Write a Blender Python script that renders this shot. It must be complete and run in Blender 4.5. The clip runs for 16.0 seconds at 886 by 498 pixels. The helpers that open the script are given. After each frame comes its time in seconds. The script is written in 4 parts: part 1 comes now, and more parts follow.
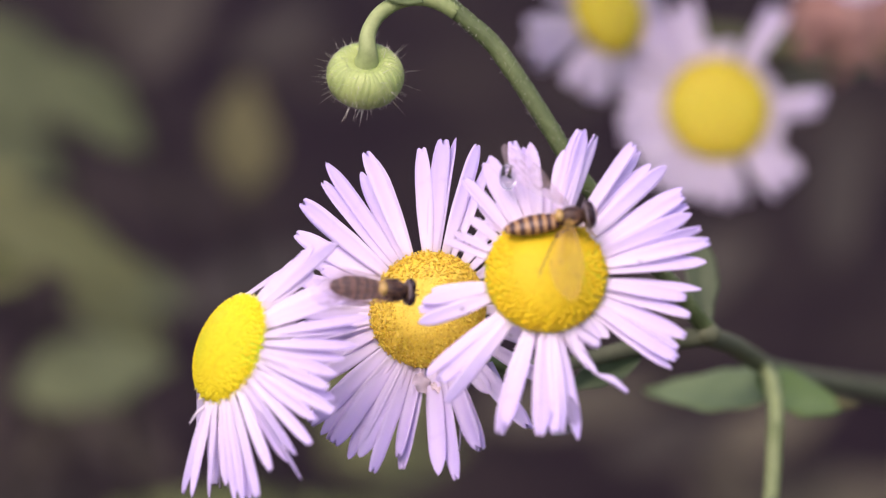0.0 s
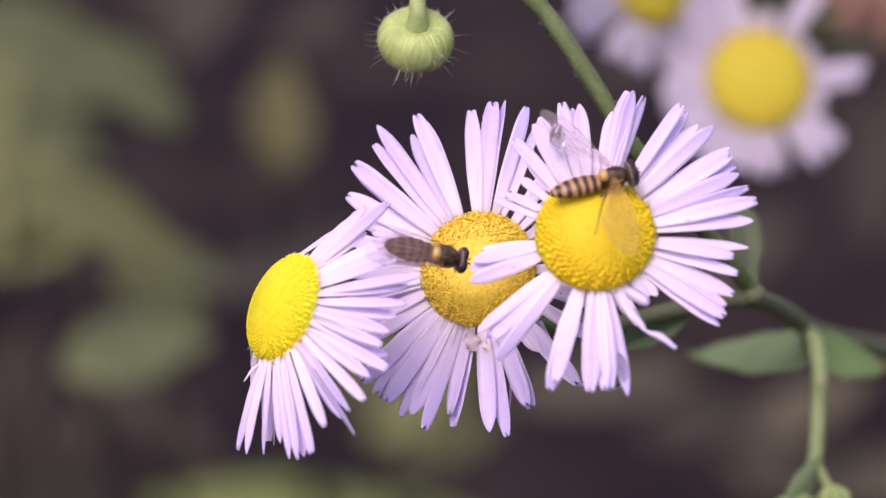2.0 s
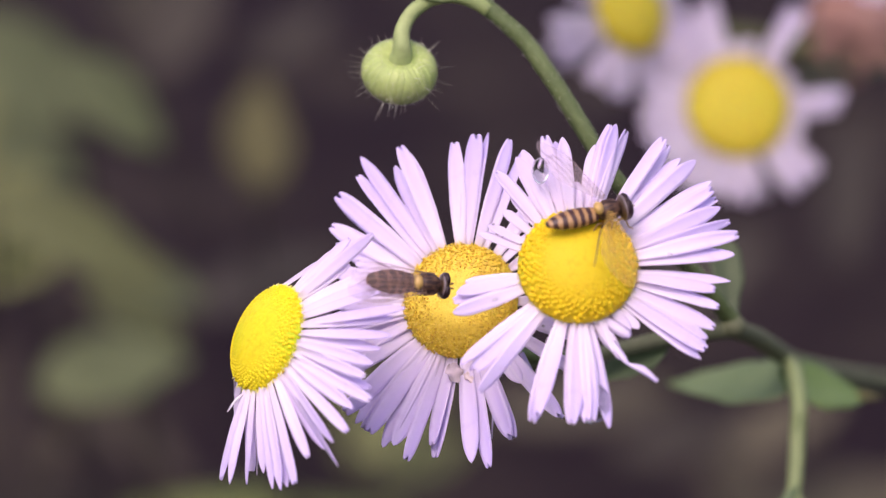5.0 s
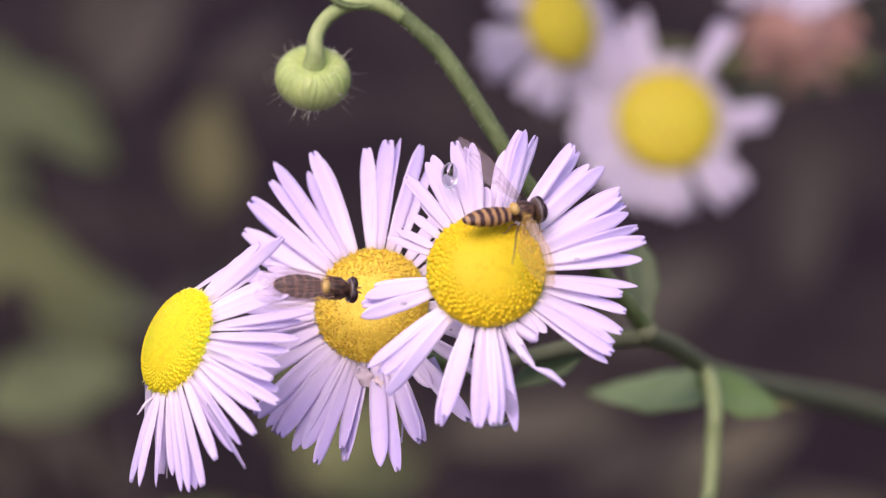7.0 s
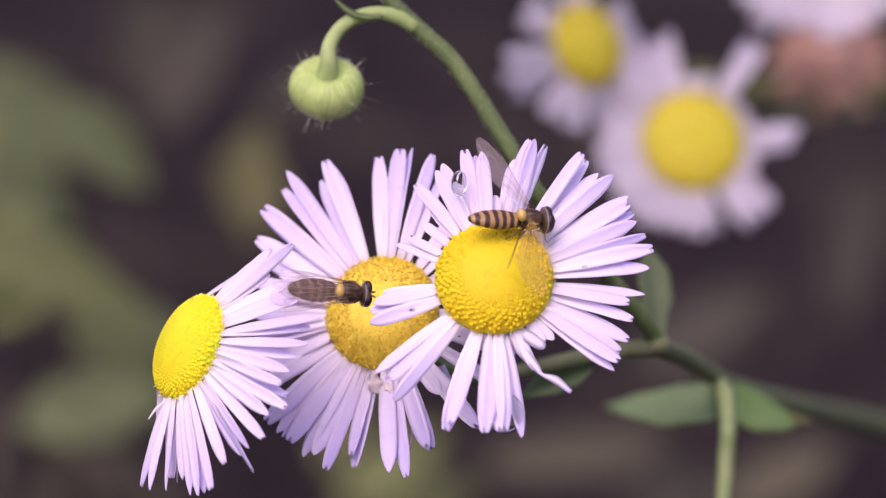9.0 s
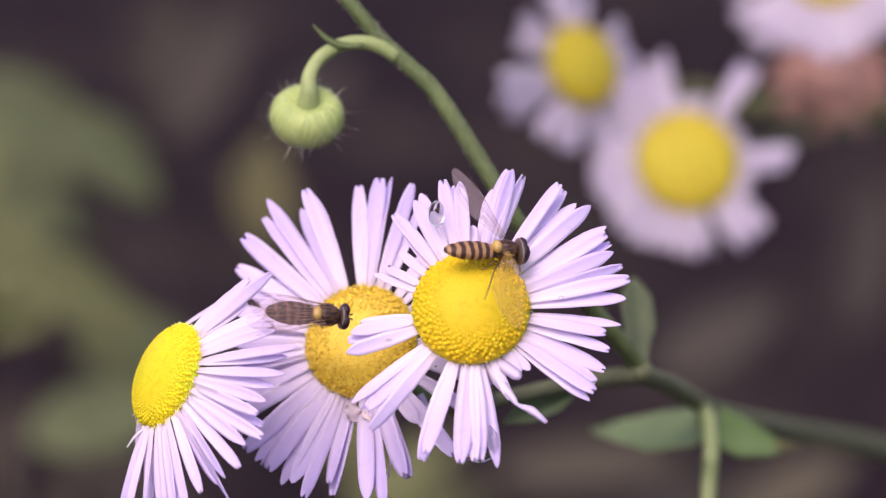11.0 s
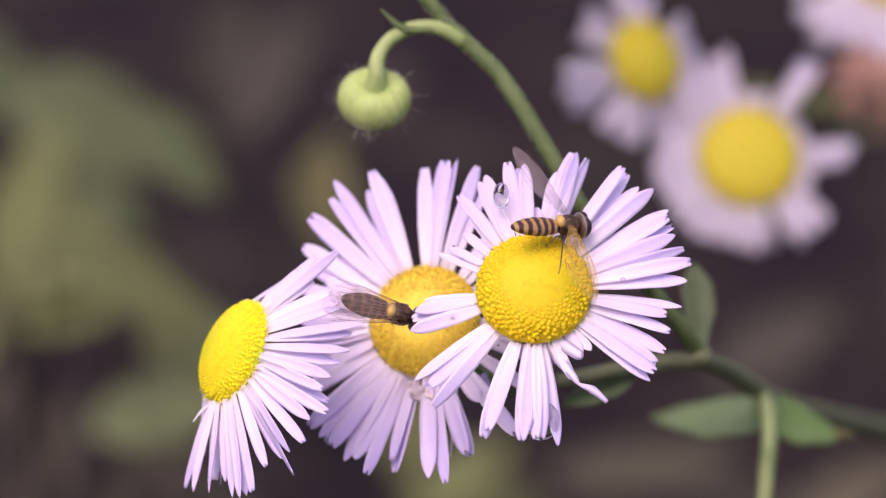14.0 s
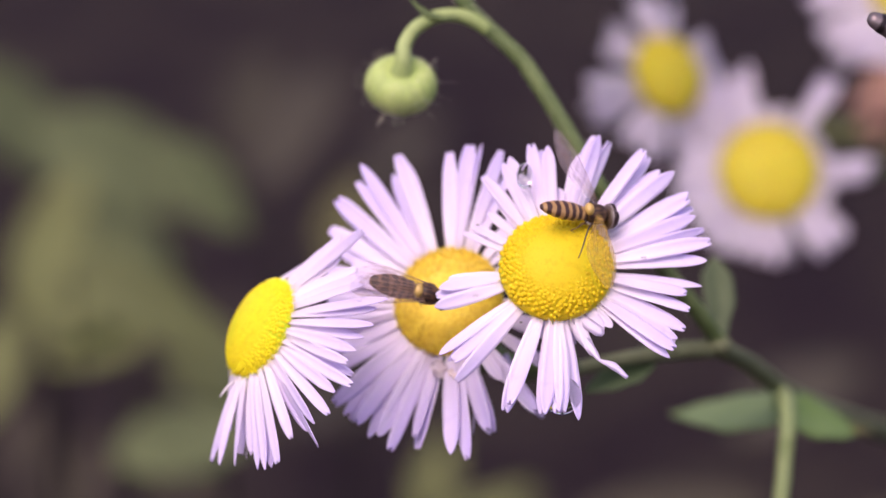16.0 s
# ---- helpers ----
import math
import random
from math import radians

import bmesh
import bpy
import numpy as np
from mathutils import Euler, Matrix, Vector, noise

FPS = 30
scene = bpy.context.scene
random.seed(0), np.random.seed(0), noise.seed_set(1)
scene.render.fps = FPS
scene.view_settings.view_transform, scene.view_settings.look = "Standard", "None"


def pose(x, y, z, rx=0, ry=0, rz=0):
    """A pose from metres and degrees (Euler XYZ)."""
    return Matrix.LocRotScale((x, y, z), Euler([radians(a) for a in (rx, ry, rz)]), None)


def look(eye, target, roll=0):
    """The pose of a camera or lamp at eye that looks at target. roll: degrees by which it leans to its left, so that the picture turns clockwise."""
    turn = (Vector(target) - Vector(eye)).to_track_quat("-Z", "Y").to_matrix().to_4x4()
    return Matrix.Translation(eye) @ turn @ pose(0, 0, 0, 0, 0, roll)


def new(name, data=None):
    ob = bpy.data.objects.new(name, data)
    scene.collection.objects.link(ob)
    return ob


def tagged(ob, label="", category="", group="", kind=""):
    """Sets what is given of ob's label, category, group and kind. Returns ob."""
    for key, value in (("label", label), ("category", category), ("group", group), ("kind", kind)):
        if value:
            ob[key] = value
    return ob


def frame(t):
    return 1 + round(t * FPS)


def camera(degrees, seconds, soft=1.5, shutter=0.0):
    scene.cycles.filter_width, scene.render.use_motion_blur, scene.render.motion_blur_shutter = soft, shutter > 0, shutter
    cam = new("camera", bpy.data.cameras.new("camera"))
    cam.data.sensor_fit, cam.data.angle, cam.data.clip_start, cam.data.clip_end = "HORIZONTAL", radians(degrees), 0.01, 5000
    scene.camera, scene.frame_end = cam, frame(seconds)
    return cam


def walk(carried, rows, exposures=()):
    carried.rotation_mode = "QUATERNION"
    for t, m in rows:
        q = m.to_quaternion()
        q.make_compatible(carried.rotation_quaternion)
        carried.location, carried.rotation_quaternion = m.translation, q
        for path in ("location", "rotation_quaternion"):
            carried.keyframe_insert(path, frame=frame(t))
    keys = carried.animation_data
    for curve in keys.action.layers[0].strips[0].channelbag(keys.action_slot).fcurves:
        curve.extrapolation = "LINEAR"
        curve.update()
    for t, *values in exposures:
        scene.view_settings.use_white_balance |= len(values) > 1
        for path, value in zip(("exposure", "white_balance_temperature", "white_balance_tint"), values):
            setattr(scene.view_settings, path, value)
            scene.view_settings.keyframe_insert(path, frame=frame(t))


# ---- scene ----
cam = camera(16.0, 16.0, soft=1.2)
cam.data.dof.use_dof = True
cam.data.dof.focus_distance = 0.2168
cam.data.dof.aperture_fstop = 22.5
cam.data.dof.aperture_blades = 0
PATH = [
    (0, pose(-0.00407, -0.20318, 0.69007, 71.143, 0.290, -1.218)),
    (0.2, pose(-0.00335, -0.20407, 0.68979, 71.511, 0.368, -1.148)),
    (0.3, pose(-0.00298, -0.20452, 0.68965, 71.485, 0.457, -0.970)),
    (0.5, pose(-0.00226, -0.20541, 0.68937, 70.819, 0.590, -0.740)),
    (0.7, pose(-0.00352, -0.20548, 0.68923, 70.801, 0.638, -0.827)),
    (0.8, pose(-0.00416, -0.20551, 0.68917, 70.797, 0.627, -0.970)),
    (1, pose(-0.00542, -0.20558, 0.68903, 70.523, 0.692, -1.007)),
    (1.2, pose(-0.00536, -0.20572, 0.68984, 70.534, 0.664, -1.064)),
    (1.3, pose(-0.00532, -0.20578, 0.69024, 70.734, 0.681, -1.005)),
    (1.5, pose(-0.00526, -0.20592, 0.69105, 70.661, 0.674, -1.004)),
    (1.7, pose(-0.00539, -0.20624, 0.69027, 70.404, 0.619, -0.936)),
    (1.8, pose(-0.00545, -0.20639, 0.68988, 70.543, 0.642, -0.759)),
    (2, pose(-0.00558, -0.20671, 0.68910, 70.977, 0.567, -0.749)),
    (2.2, pose(-0.00502, -0.20700, 0.68905, 70.758, 0.555, -0.877)),
    (2.3, pose(-0.00474, -0.20714, 0.68903, 70.830, 0.583, -0.842)),
    (2.5, pose(-0.00418, -0.20743, 0.68898, 71.254, 0.599, -0.888)),
    (2.7, pose(-0.00469, -0.20715, 0.68867, 71.436, 0.491, -0.888)),
    (2.8, pose(-0.00494, -0.20702, 0.68851, 71.246, 0.411, -0.964)),
    (3, pose(-0.00545, -0.20674, 0.68820, 71.308, 0.244, -1.137)),
    (3.2, pose(-0.00638, -0.20628, 0.69128, 71.006, 0.223, -1.275)),
    (5.3, pose(-0.00617, -0.20809, 0.69047, 71.308, 0.123, -1.032)),
    (5.5, pose(-0.00542, -0.20918, 0.68945, 71.581, 0.130, -0.953)),
    (5.7, pose(-0.00556, -0.20895, 0.68998, 71.242, 0.176, -0.944)),
    (5.8, pose(-0.00562, -0.20883, 0.69024, 71.273, 0.133, -1.136)),
    (6, pose(-0.00576, -0.20860, 0.69077, 71.195, 0.024, -1.587)),
    (6.2, pose(-0.00523, -0.20844, 0.69065, 70.918, 0.116, -1.474)),
    (6.3, pose(-0.00497, -0.20836, 0.69058, 70.964, 0.156, -1.435)),
    (6.5, pose(-0.00444, -0.20820, 0.69046, 71.297, 0.174, -1.541)),
    (6.7, pose(-0.00345, -0.20854, 0.69010, 71.566, 0.035, -1.492)),
    (6.8, pose(-0.00295, -0.20872, 0.68991, 71.555, -0.027, -1.449)),
    (7, pose(-0.00196, -0.20906, 0.68955, 71.718, -0.205, -1.517)),
    (7.2, pose(-0.00115, -0.21057, 0.68683, 72.493, -0.570, -1.360)),
    (7.3, pose(-0.00074, -0.21132, 0.68548, 72.700, -0.736, -1.230)),
    (7.5, pose(0.00007, -0.21283, 0.68276, 72.831, -1.031, -0.855)),
    (7.7, pose(0.00037, -0.21288, 0.68235, 72.779, -0.859, -0.736)),
    (7.8, pose(0.00052, -0.21290, 0.68214, 72.914, -0.654, -0.290)),
    (8, pose(0.00082, -0.21295, 0.68173, 73.028, -0.474, -0.147)),
    (8.2, pose(0.00021, -0.21235, 0.68438, 72.428, -0.411, -0.259)),
    (8.3, pose(-0.00010, -0.21206, 0.68570, 72.167, -0.315, -0.109)),
    (8.5, pose(-0.00071, -0.21146, 0.68835, 72.193, -0.256, -0.231)),
    (8.7, pose(0.00018, -0.21145, 0.68821, 72.232, -0.199, -0.189)),
    (8.8, pose(0.00062, -0.21145, 0.68815, 72.072, -0.139, -0.070)),
    (9, pose(0.00151, -0.21144, 0.68801, 72.433, -0.191, -0.370)),
    (9.2, pose(0.00072, -0.21148, 0.69107, 72.006, -0.187, -0.700)),
    (11.3, pose(0.00629, -0.21132, 0.68994, 72.445, -0.148, 0.714)),
    (11.5, pose(0.00682, -0.21131, 0.68983, 72.410, -0.058, 1.119)),
    (11.7, pose(0.00650, -0.21157, 0.69015, 72.008, -0.085, 1.031)),
    (11.8, pose(0.00635, -0.21170, 0.69030, 71.992, -0.105, 0.967)),
    (12, pose(0.00603, -0.21196, 0.69062, 72.034, -0.122, 0.910)),
    (12.2, pose(0.00565, -0.21270, 0.69021, 71.697, -0.134, 0.849)),
    (12.3, pose(0.00547, -0.21306, 0.69001, 71.864, -0.087, 0.985)),
    (12.5, pose(0.00509, -0.21380, 0.68960, 72.179, -0.015, 1.185)),
    (12.7, pose(0.00480, -0.21438, 0.68938, 71.747, 0.038, 1.343)),
    (12.8, pose(0.00465, -0.21468, 0.68926, 71.722, 0.044, 1.358)),
    (13, pose(0.00436, -0.21526, 0.68904, 72.050, 0.007, 1.237)),
    (13.2, pose(0.00433, -0.21544, 0.68807, 71.948, 0.030, 1.227)),
    (13.3, pose(0.00431, -0.21553, 0.68759, 71.702, 0.011, 1.126)),
    (13.5, pose(0.00428, -0.21571, 0.68662, 72.334, 0.092, 1.297)),
    (13.7, pose(0.00448, -0.21541, 0.68756, 72.422, -0.119, 1.460)),
    (13.8, pose(0.00457, -0.21527, 0.68804, 72.474, -0.281, 1.362)),
    (14, pose(0.00477, -0.21497, 0.68898, 72.645, -0.525, 1.422)),
    (14.2, pose(0.00491, -0.21513, 0.68912, 73.372, -0.484, 1.482)),
    (14.3, pose(0.00497, -0.21522, 0.68920, 73.489, -0.458, 1.529)),
    (14.5, pose(0.00511, -0.21538, 0.68934, 73.292, -0.359, 1.780)),
    (14.7, pose(0.00538, -0.21687, 0.68690, 73.858, -0.541, 1.827)),
    (14.8, pose(0.00552, -0.21761, 0.68569, 74.111, -0.629, 1.864)),
    (15, pose(0.00579, -0.21910, 0.68325, 74.046, -0.817, 1.891)),
    (15.2, pose(0.00485, -0.21868, 0.68553, 73.114, -0.602, 1.587)),
    (15.3, pose(0.00437, -0.21846, 0.68666, 73.105, -0.510, 1.382)),
    (15.5, pose(0.00343, -0.21804, 0.68894, 73.216, -0.223, 1.321)),
    (15.7, pose(0.00400, -0.21909, 0.68669, 73.526, -0.504, 1.518)),
    (15.8, pose(0.00429, -0.21962, 0.68556, 73.100, -0.565, 1.891)),
    (16, pose(0.00486, -0.22067, 0.68331, 74.079, -0.886, 1.950)),
]

walk(cam, PATH, [(0, 0.45, 6870, 34), (6, 0.45, 6890, 34), (12, 0.46, 6910, 34), (13.5, 0.47, 7110, 33), (16, 0.48, 7130, 32)])

# ---- light ----
SUN_ELEVATION, SUN_AZIMUTH = radians(58), radians(208)
world = bpy.data.worlds.new("sky")
scene.world = world
world.use_nodes = True
sky = world.node_tree.nodes.new("ShaderNodeTexSky")
sky.sky_type, sky.sun_disc = "NISHITA", False
sky.sun_elevation, sky.sun_rotation = SUN_ELEVATION, SUN_AZIMUTH
sky.air_density, sky.dust_density, sky.ozone_density = 1.2, 3.0, 1.0
back = world.node_tree.nodes["Background"]
back.inputs["Strength"].default_value = 0.15
world.node_tree.links.new(sky.outputs["Color"], back.inputs["Color"])
sun = new("sun", bpy.data.lights.new("sun", "SUN"))
sun.data.energy, sun.data.angle, sun.data.color = 1.6, radians(40), (1.0, 0.965, 0.93)
toward = Vector((math.sin(SUN_AZIMUTH) * math.cos(SUN_ELEVATION), math.cos(SUN_AZIMUTH) * math.cos(SUN_ELEVATION), math.sin(SUN_ELEVATION)))
sun.matrix_basis = look(toward * 3, (0, 0, 0))

# ---- the leaning frame in which the flowers are laid out, in centimetres ----
CM = 0.01
LEAN = Matrix.Translation((0, 0, 0.62)) @ Matrix.Rotation(radians(-18), 4, "X")


def at(x, y, z):
    return LEAN @ (Vector((x, y, z)) * CM)


def facing(x, y, z, normal, up=(0, 0, 1)):
    """Pose at a point of the leaning frame whose local Z looks along normal and whose local Y is up."""
    n = Vector(normal).normalized()
    u = Vector(up).cross(n).normalized()
    v = n.cross(u)
    m = Matrix((u, v, n)).transposed().to_4x4()
    m.translation = Vector((x, y, z)) * CM
    return LEAN @ m


# ---- materials ----
def material(name, rough=0.5, spec=0.4):
    m = bpy.data.materials.new(name)
    m.use_nodes = True
    nt = m.node_tree
    b = nt.nodes["Principled BSDF"]
    b.inputs["Roughness"].default_value = rough
    b.inputs["Specular IOR Level"].default_value = spec
    return m, nt, b


def node(nt, kind, **values):
    n = nt.nodes.new(kind)
    for key, value in values.items():
        n.inputs[key.replace("_", " ")].default_value = value
    return n


def ramp(nt, source, stops):
    r = nt.nodes.new("ShaderNodeValToRGB")
    while len(r.color_ramp.elements) < len(stops):
        r.color_ramp.elements.new(0.5)
    for e, (p, c) in zip(r.color_ramp.elements, stops):
        e.position, e.color = p, (*c, 1)
    nt.links.new(source, r.inputs["Fac"])
    return r.outputs["Color"]


def mixed(nt, fac, a, b, blend="MIX"):
    n = nt.nodes.new("ShaderNodeMix")
    n.data_type, n.blend_type = "RGBA", blend
    for value, slot in ((fac, n.inputs[0]), (a, n.inputs[6]), (b, n.inputs[7])):
        if isinstance(value, bpy.types.NodeSocket):
            nt.links.new(value, slot)
        else:
            slot.default_value = value if isinstance(value, (int, float)) else (*value, 1)
    return n.outputs[2]


def object_axes(nt, scale=(1, 1, 1)):
    tc = nt.nodes.new("ShaderNodeTexCoord")
    mp = nt.nodes.new("ShaderNodeMapping")
    mp.inputs["Scale"].default_value = scale
    nt.links.new(tc.outputs["Object"], mp.inputs["Vector"])
    return mp.outputs["Vector"]


def noise_of(nt, scale, detail=3.0, stretch=(1, 1, 1), rough=0.55):
    n = node(nt, "ShaderNodeTexNoise", Scale=scale, Detail=detail, Roughness=rough)
    nt.links.new(object_axes(nt, stretch), n.inputs["Vector"])
    return n.outputs["Fac"]


def bump(nt, b, height, strength, distance):
    n = node(nt, "ShaderNodeBump", Strength=strength, Distance=distance)
    nt.links.new(height, n.inputs["Height"])
    nt.links.new(n.outputs["Normal"], b.inputs["Normal"])


def random_of(nt):
    return nt.nodes.new("ShaderNodeObjectInfo").outputs["Random"]


def with_glow_through(m, nt, b, colour, share):
    """Thin tissue: part of the light passes through to the other side."""
    t = nt.nodes.new("ShaderNodeBsdfTranslucent")
    if isinstance(colour, bpy.types.NodeSocket):
        nt.links.new(colour, t.inputs["Color"])
    else:
        t.inputs["Color"].default_value = (*colour, 1)
    mix = nt.nodes.new("ShaderNodeMixShader")
    mix.inputs[0].default_value = share
    nt.links.new(b.outputs[0], mix.inputs[1])
    nt.links.new(t.outputs[0], mix.inputs[2])
    nt.links.new(mix.outputs[0], nt.nodes["Material Output"].inputs["Surface"])


def petal_material(name, base, low, middle, high):
    m, nt, b = material(name, 0.5, 0.3)
    sep = nt.nodes.new("ShaderNodeSeparateXYZ")
    nt.links.new(object_axes(nt, (110, 110, 110)), sep.inputs[0])
    along = ramp(nt, sep.outputs["X"], [(0.0, base), (0.16, low), (0.5, middle), (0.95, high)])
    veins = noise_of(nt, 900, 2.0, (0.06, 1.0, 1.0))
    col = mixed(nt, veins, along, (0.95, 0.90, 0.98))
    tone = ramp(nt, random_of(nt), [(0.0, (0.90, 0.87, 0.95)), (1.0, (1.0, 0.99, 1.0))])
    col = mixed(nt, 1.0, col, tone, "MULTIPLY")
    blot = ramp(nt, noise_of(nt, 420, 4), [(0.28, (0.80, 0.72, 0.80)), (0.42, (1, 1, 1))])
    col = mixed(nt, 0.5, col, blot, "MULTIPLY")
    nt.links.new(col, b.inputs["Base Color"])
    bump(nt, b, veins, 0.5, 0.00008)
    with_glow_through(m, nt, b, col, 0.36)
    return m


def floret_material(name, core, outer, dark, radius, relief=0.5, gloss=0.48):
    m, nt, b = material(name, gloss, 0.14)
    ln = nt.nodes.new("ShaderNodeVectorMath")
    ln.operation = "LENGTH"
    nt.links.new(object_axes(nt, (1 / radius, 1 / radius, 0)), ln.inputs[0])
    col = ramp(nt, ln.outputs["Value"], [(0.15, core), (0.62, outer), (1.0, outer)])
    geo = nt.nodes.new("ShaderNodeNewGeometry")
    tone = ramp(nt, geo.outputs["Random Per Island"], [(0.0, dark), (0.5, (1, 1, 1)), (1.0, (1, 1, 1))])
    col = mixed(nt, 0.8, col, tone, "MULTIPLY")
    pits = ramp(nt, noise_of(nt, 1900, 3), [(0.30, (0.86, 0.80, 0.62)), (0.5, (1, 1, 1))])
    col = mixed(nt, 0.8, col, pits, "MULTIPLY")
    nt.links.new(col, b.inputs["Base Color"])
    b.inputs["Subsurface Weight"].default_value = 0.25
    b.inputs["Subsurface Radius"].default_value = (1.0, 0.7, 0.1)
    b.inputs["Subsurface Scale"].default_value = 0.0007
    cells = node(nt, "ShaderNodeTexVoronoi", Scale=2900.0)
    nt.links.new(object_axes(nt), cells.inputs["Vector"])
    grain = ramp(nt, cells.outputs["Distance"], [(0.15, (1, 1, 1)), (0.75, (0, 0, 0))])
    bump(nt, b, grain, relief, 0.00007)
    return m


def plant_material(name, low, high, rough=0.5, scale=260, stretch=(1, 1, 1), through_share=0.0, relief=0.4):
    m, nt, b = material(name, rough, 0.35)
    col = ramp(nt, noise_of(nt, scale, 5, stretch), [(0.32, low), (0.68, high)])
    fine = ramp(nt, noise_of(nt, scale * 7, 3, stretch), [(0.3, (0.78, 0.78, 0.78)), (0.65, (1, 1, 1))])
    col = mixed(nt, 0.7, col, fine, "MULTIPLY")
    tone = ramp(nt, random_of(nt), [(0.0, (0.82, 0.82, 0.85)), (1.0, (1.05, 1.05, 1.0))])
    col = mixed(nt, 1.0, col, tone, "MULTIPLY")
    nt.links.new(col, b.inputs["Base Color"])
    bump(nt, b, noise_of(nt, scale * 4, 4, stretch), relief, 0.0001)
    if through_share:
        with_glow_through(m, nt, b, col, through_share)
    return m


def plain_material(name, colour, rough=0.4, spec=0.5, scale=1500, spread=0.25):
    m, nt, b = material(name, rough, spec)
    dark = tuple(c * (1 - spread) for c in colour)
    col = ramp(nt, noise_of(nt, scale, 3), [(0.35, dark), (0.65, colour)])
    nt.links.new(col, b.inputs["Base Color"])
    bump(nt, b, noise_of(nt, scale * 3, 2), 0.25, 0.00005)
    return m


def banded_material(name, pale, dark, period, share, offset=0.0, rough=0.3, wander=0.00022, metal=0.0):
    """Cross bands along the body's length (its local X)."""
    m, nt, b = material(name, rough, 0.5)
    b.inputs["Metallic"].default_value = metal
    sep = nt.nodes.new("ShaderNodeSeparateXYZ")
    nt.links.new(object_axes(nt), sep.inputs[0])
    wob = node(nt, "ShaderNodeMath")
    wob.operation = "MULTIPLY_ADD"
    nt.links.new(noise_of(nt, 900, 2), wob.inputs[0])
    wob.inputs[1].default_value = wander
    nt.links.new(sep.outputs["X"], wob.inputs[2])
    f = nt.nodes.new("ShaderNodeMath")
    f.operation = "MULTIPLY_ADD"
    nt.links.new(wob.outputs[0], f.inputs[0])
    f.inputs[1].default_value, f.inputs[2].default_value = 1 / period, offset + 20
    g = nt.nodes.new("ShaderNodeMath")
    g.operation = "FRACT"
    nt.links.new(f.outputs[0], g.inputs[0])
    col = ramp(nt, g.outputs[0], [(0.0, dark), (share - 0.07, dark), (share + 0.07, pale), (0.90, pale), (1.0, dark)])
    shade = ramp(nt, noise_of(nt, 1800, 3), [(0.3, (0.7, 0.68, 0.66)), (0.65, (1, 1, 1))])
    nt.links.new(mixed(nt, 0.6, col, shade, "MULTIPLY"), b.inputs["Base Color"])
    return m


def striped_material(name, pale, dark, period):
    """Stripes that run along the body, set across its local Y, with fine pale down."""
    m, nt, b = material(name, 0.45, 0.3)
    sep = nt.nodes.new("ShaderNodeSeparateXYZ")
    nt.links.new(object_axes(nt), sep.inputs[0])
    f = nt.nodes.new("ShaderNodeMath")
    f.operation = "PINGPONG"
    nt.links.new(sep.outputs["Y"], f.inputs[0])
    f.inputs[1].default_value = period
    g = nt.nodes.new("ShaderNodeMath")
    g.operation = "DIVIDE"
    nt.links.new(f.outputs[0], g.inputs[0])
    g.inputs[1].default_value = period
    col = ramp(nt, g.outputs[0], [(0.35, dark), (0.6, pale), (0.85, dark)])
    down = ramp(nt, noise_of(nt, 5200, 4, (0.4, 1, 1)), [(0.45, (0, 0, 0)), (0.62, (1, 1, 1))])
    col = mixed(nt, down, col, tuple(min(1, c * 1.3) for c in pale))
    nt.links.new(col, b.inputs["Base Color"])
    bump(nt, b, noise_of(nt, 5200, 4), 0.6, 0.00004)
    return m


def wing_material(name, colour, alpha):
    m, nt, b = material(name, 0.4, 0.15)
    b.inputs["Base Color"].default_value = (*colour, 1)
    vein = ramp(nt, noise_of(nt, 1100, 2, (0.25, 1.4, 1.0)), [(0.46, (alpha,) * 3), (0.5, (min(1, alpha * 2.2),) * 3), (0.54, (alpha,) * 3)])
    nt.links.new(vein, b.inputs["Alpha"])
    return m


def water_material():
    m, nt, b = material("water", 0.02, 0.5)
    b.inputs["Transmission Weight"].default_value, b.inputs["IOR"].default_value = 1.0, 1.33
    return m


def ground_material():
    m, nt, b = material("shaded_soil_and_litter", 0.95, 0.1)
    # near-black purple stops: the shade on the ground is put into its colour
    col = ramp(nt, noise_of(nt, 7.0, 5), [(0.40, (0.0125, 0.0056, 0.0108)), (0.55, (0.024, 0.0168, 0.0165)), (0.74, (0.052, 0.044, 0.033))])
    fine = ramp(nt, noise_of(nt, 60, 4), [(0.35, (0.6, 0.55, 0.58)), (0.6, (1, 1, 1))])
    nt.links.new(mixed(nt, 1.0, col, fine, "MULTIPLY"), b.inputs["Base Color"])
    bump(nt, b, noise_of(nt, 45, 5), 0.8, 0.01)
    return m


PETAL = petal_material("lavender_petal", (0.92, 0.90, 0.85), (0.92, 0.82, 0.96), (0.765, 0.645, 0.98), (0.62, 0.485, 0.97))
# less violet than PETAL, and dimmed: shade on the daisies behind is in the pigment
SHADED_WHITE_PETAL = petal_material("shaded_whitish_petal", (0.70, 0.60, 0.42), (0.66, 0.60, 0.60), (0.63, 0.57, 0.63), (0.59, 0.52, 0.64))
STEM = plant_material("green_stem", (0.090, 0.138, 0.045), (0.160, 0.220, 0.082), 0.6, 420, (1, 1, 0.6), 0.0, 1.0)
DULL_STEM = plant_material("dull_stem", (0.112, 0.130, 0.068), (0.160, 0.180, 0.096), 0.7, 200)
PALE_STEM = plant_material("pale_green_stalk", (0.22, 0.30, 0.11), (0.33, 0.41, 0.17), 0.55, 300)
BUD_GREEN = plant_material("bud_green", (0.29, 0.42, 0.12), (0.46, 0.57, 0.20), 0.5, 260)
HAIR = plain_material("plant_hair", (0.62, 0.62, 0.50), 0.5)
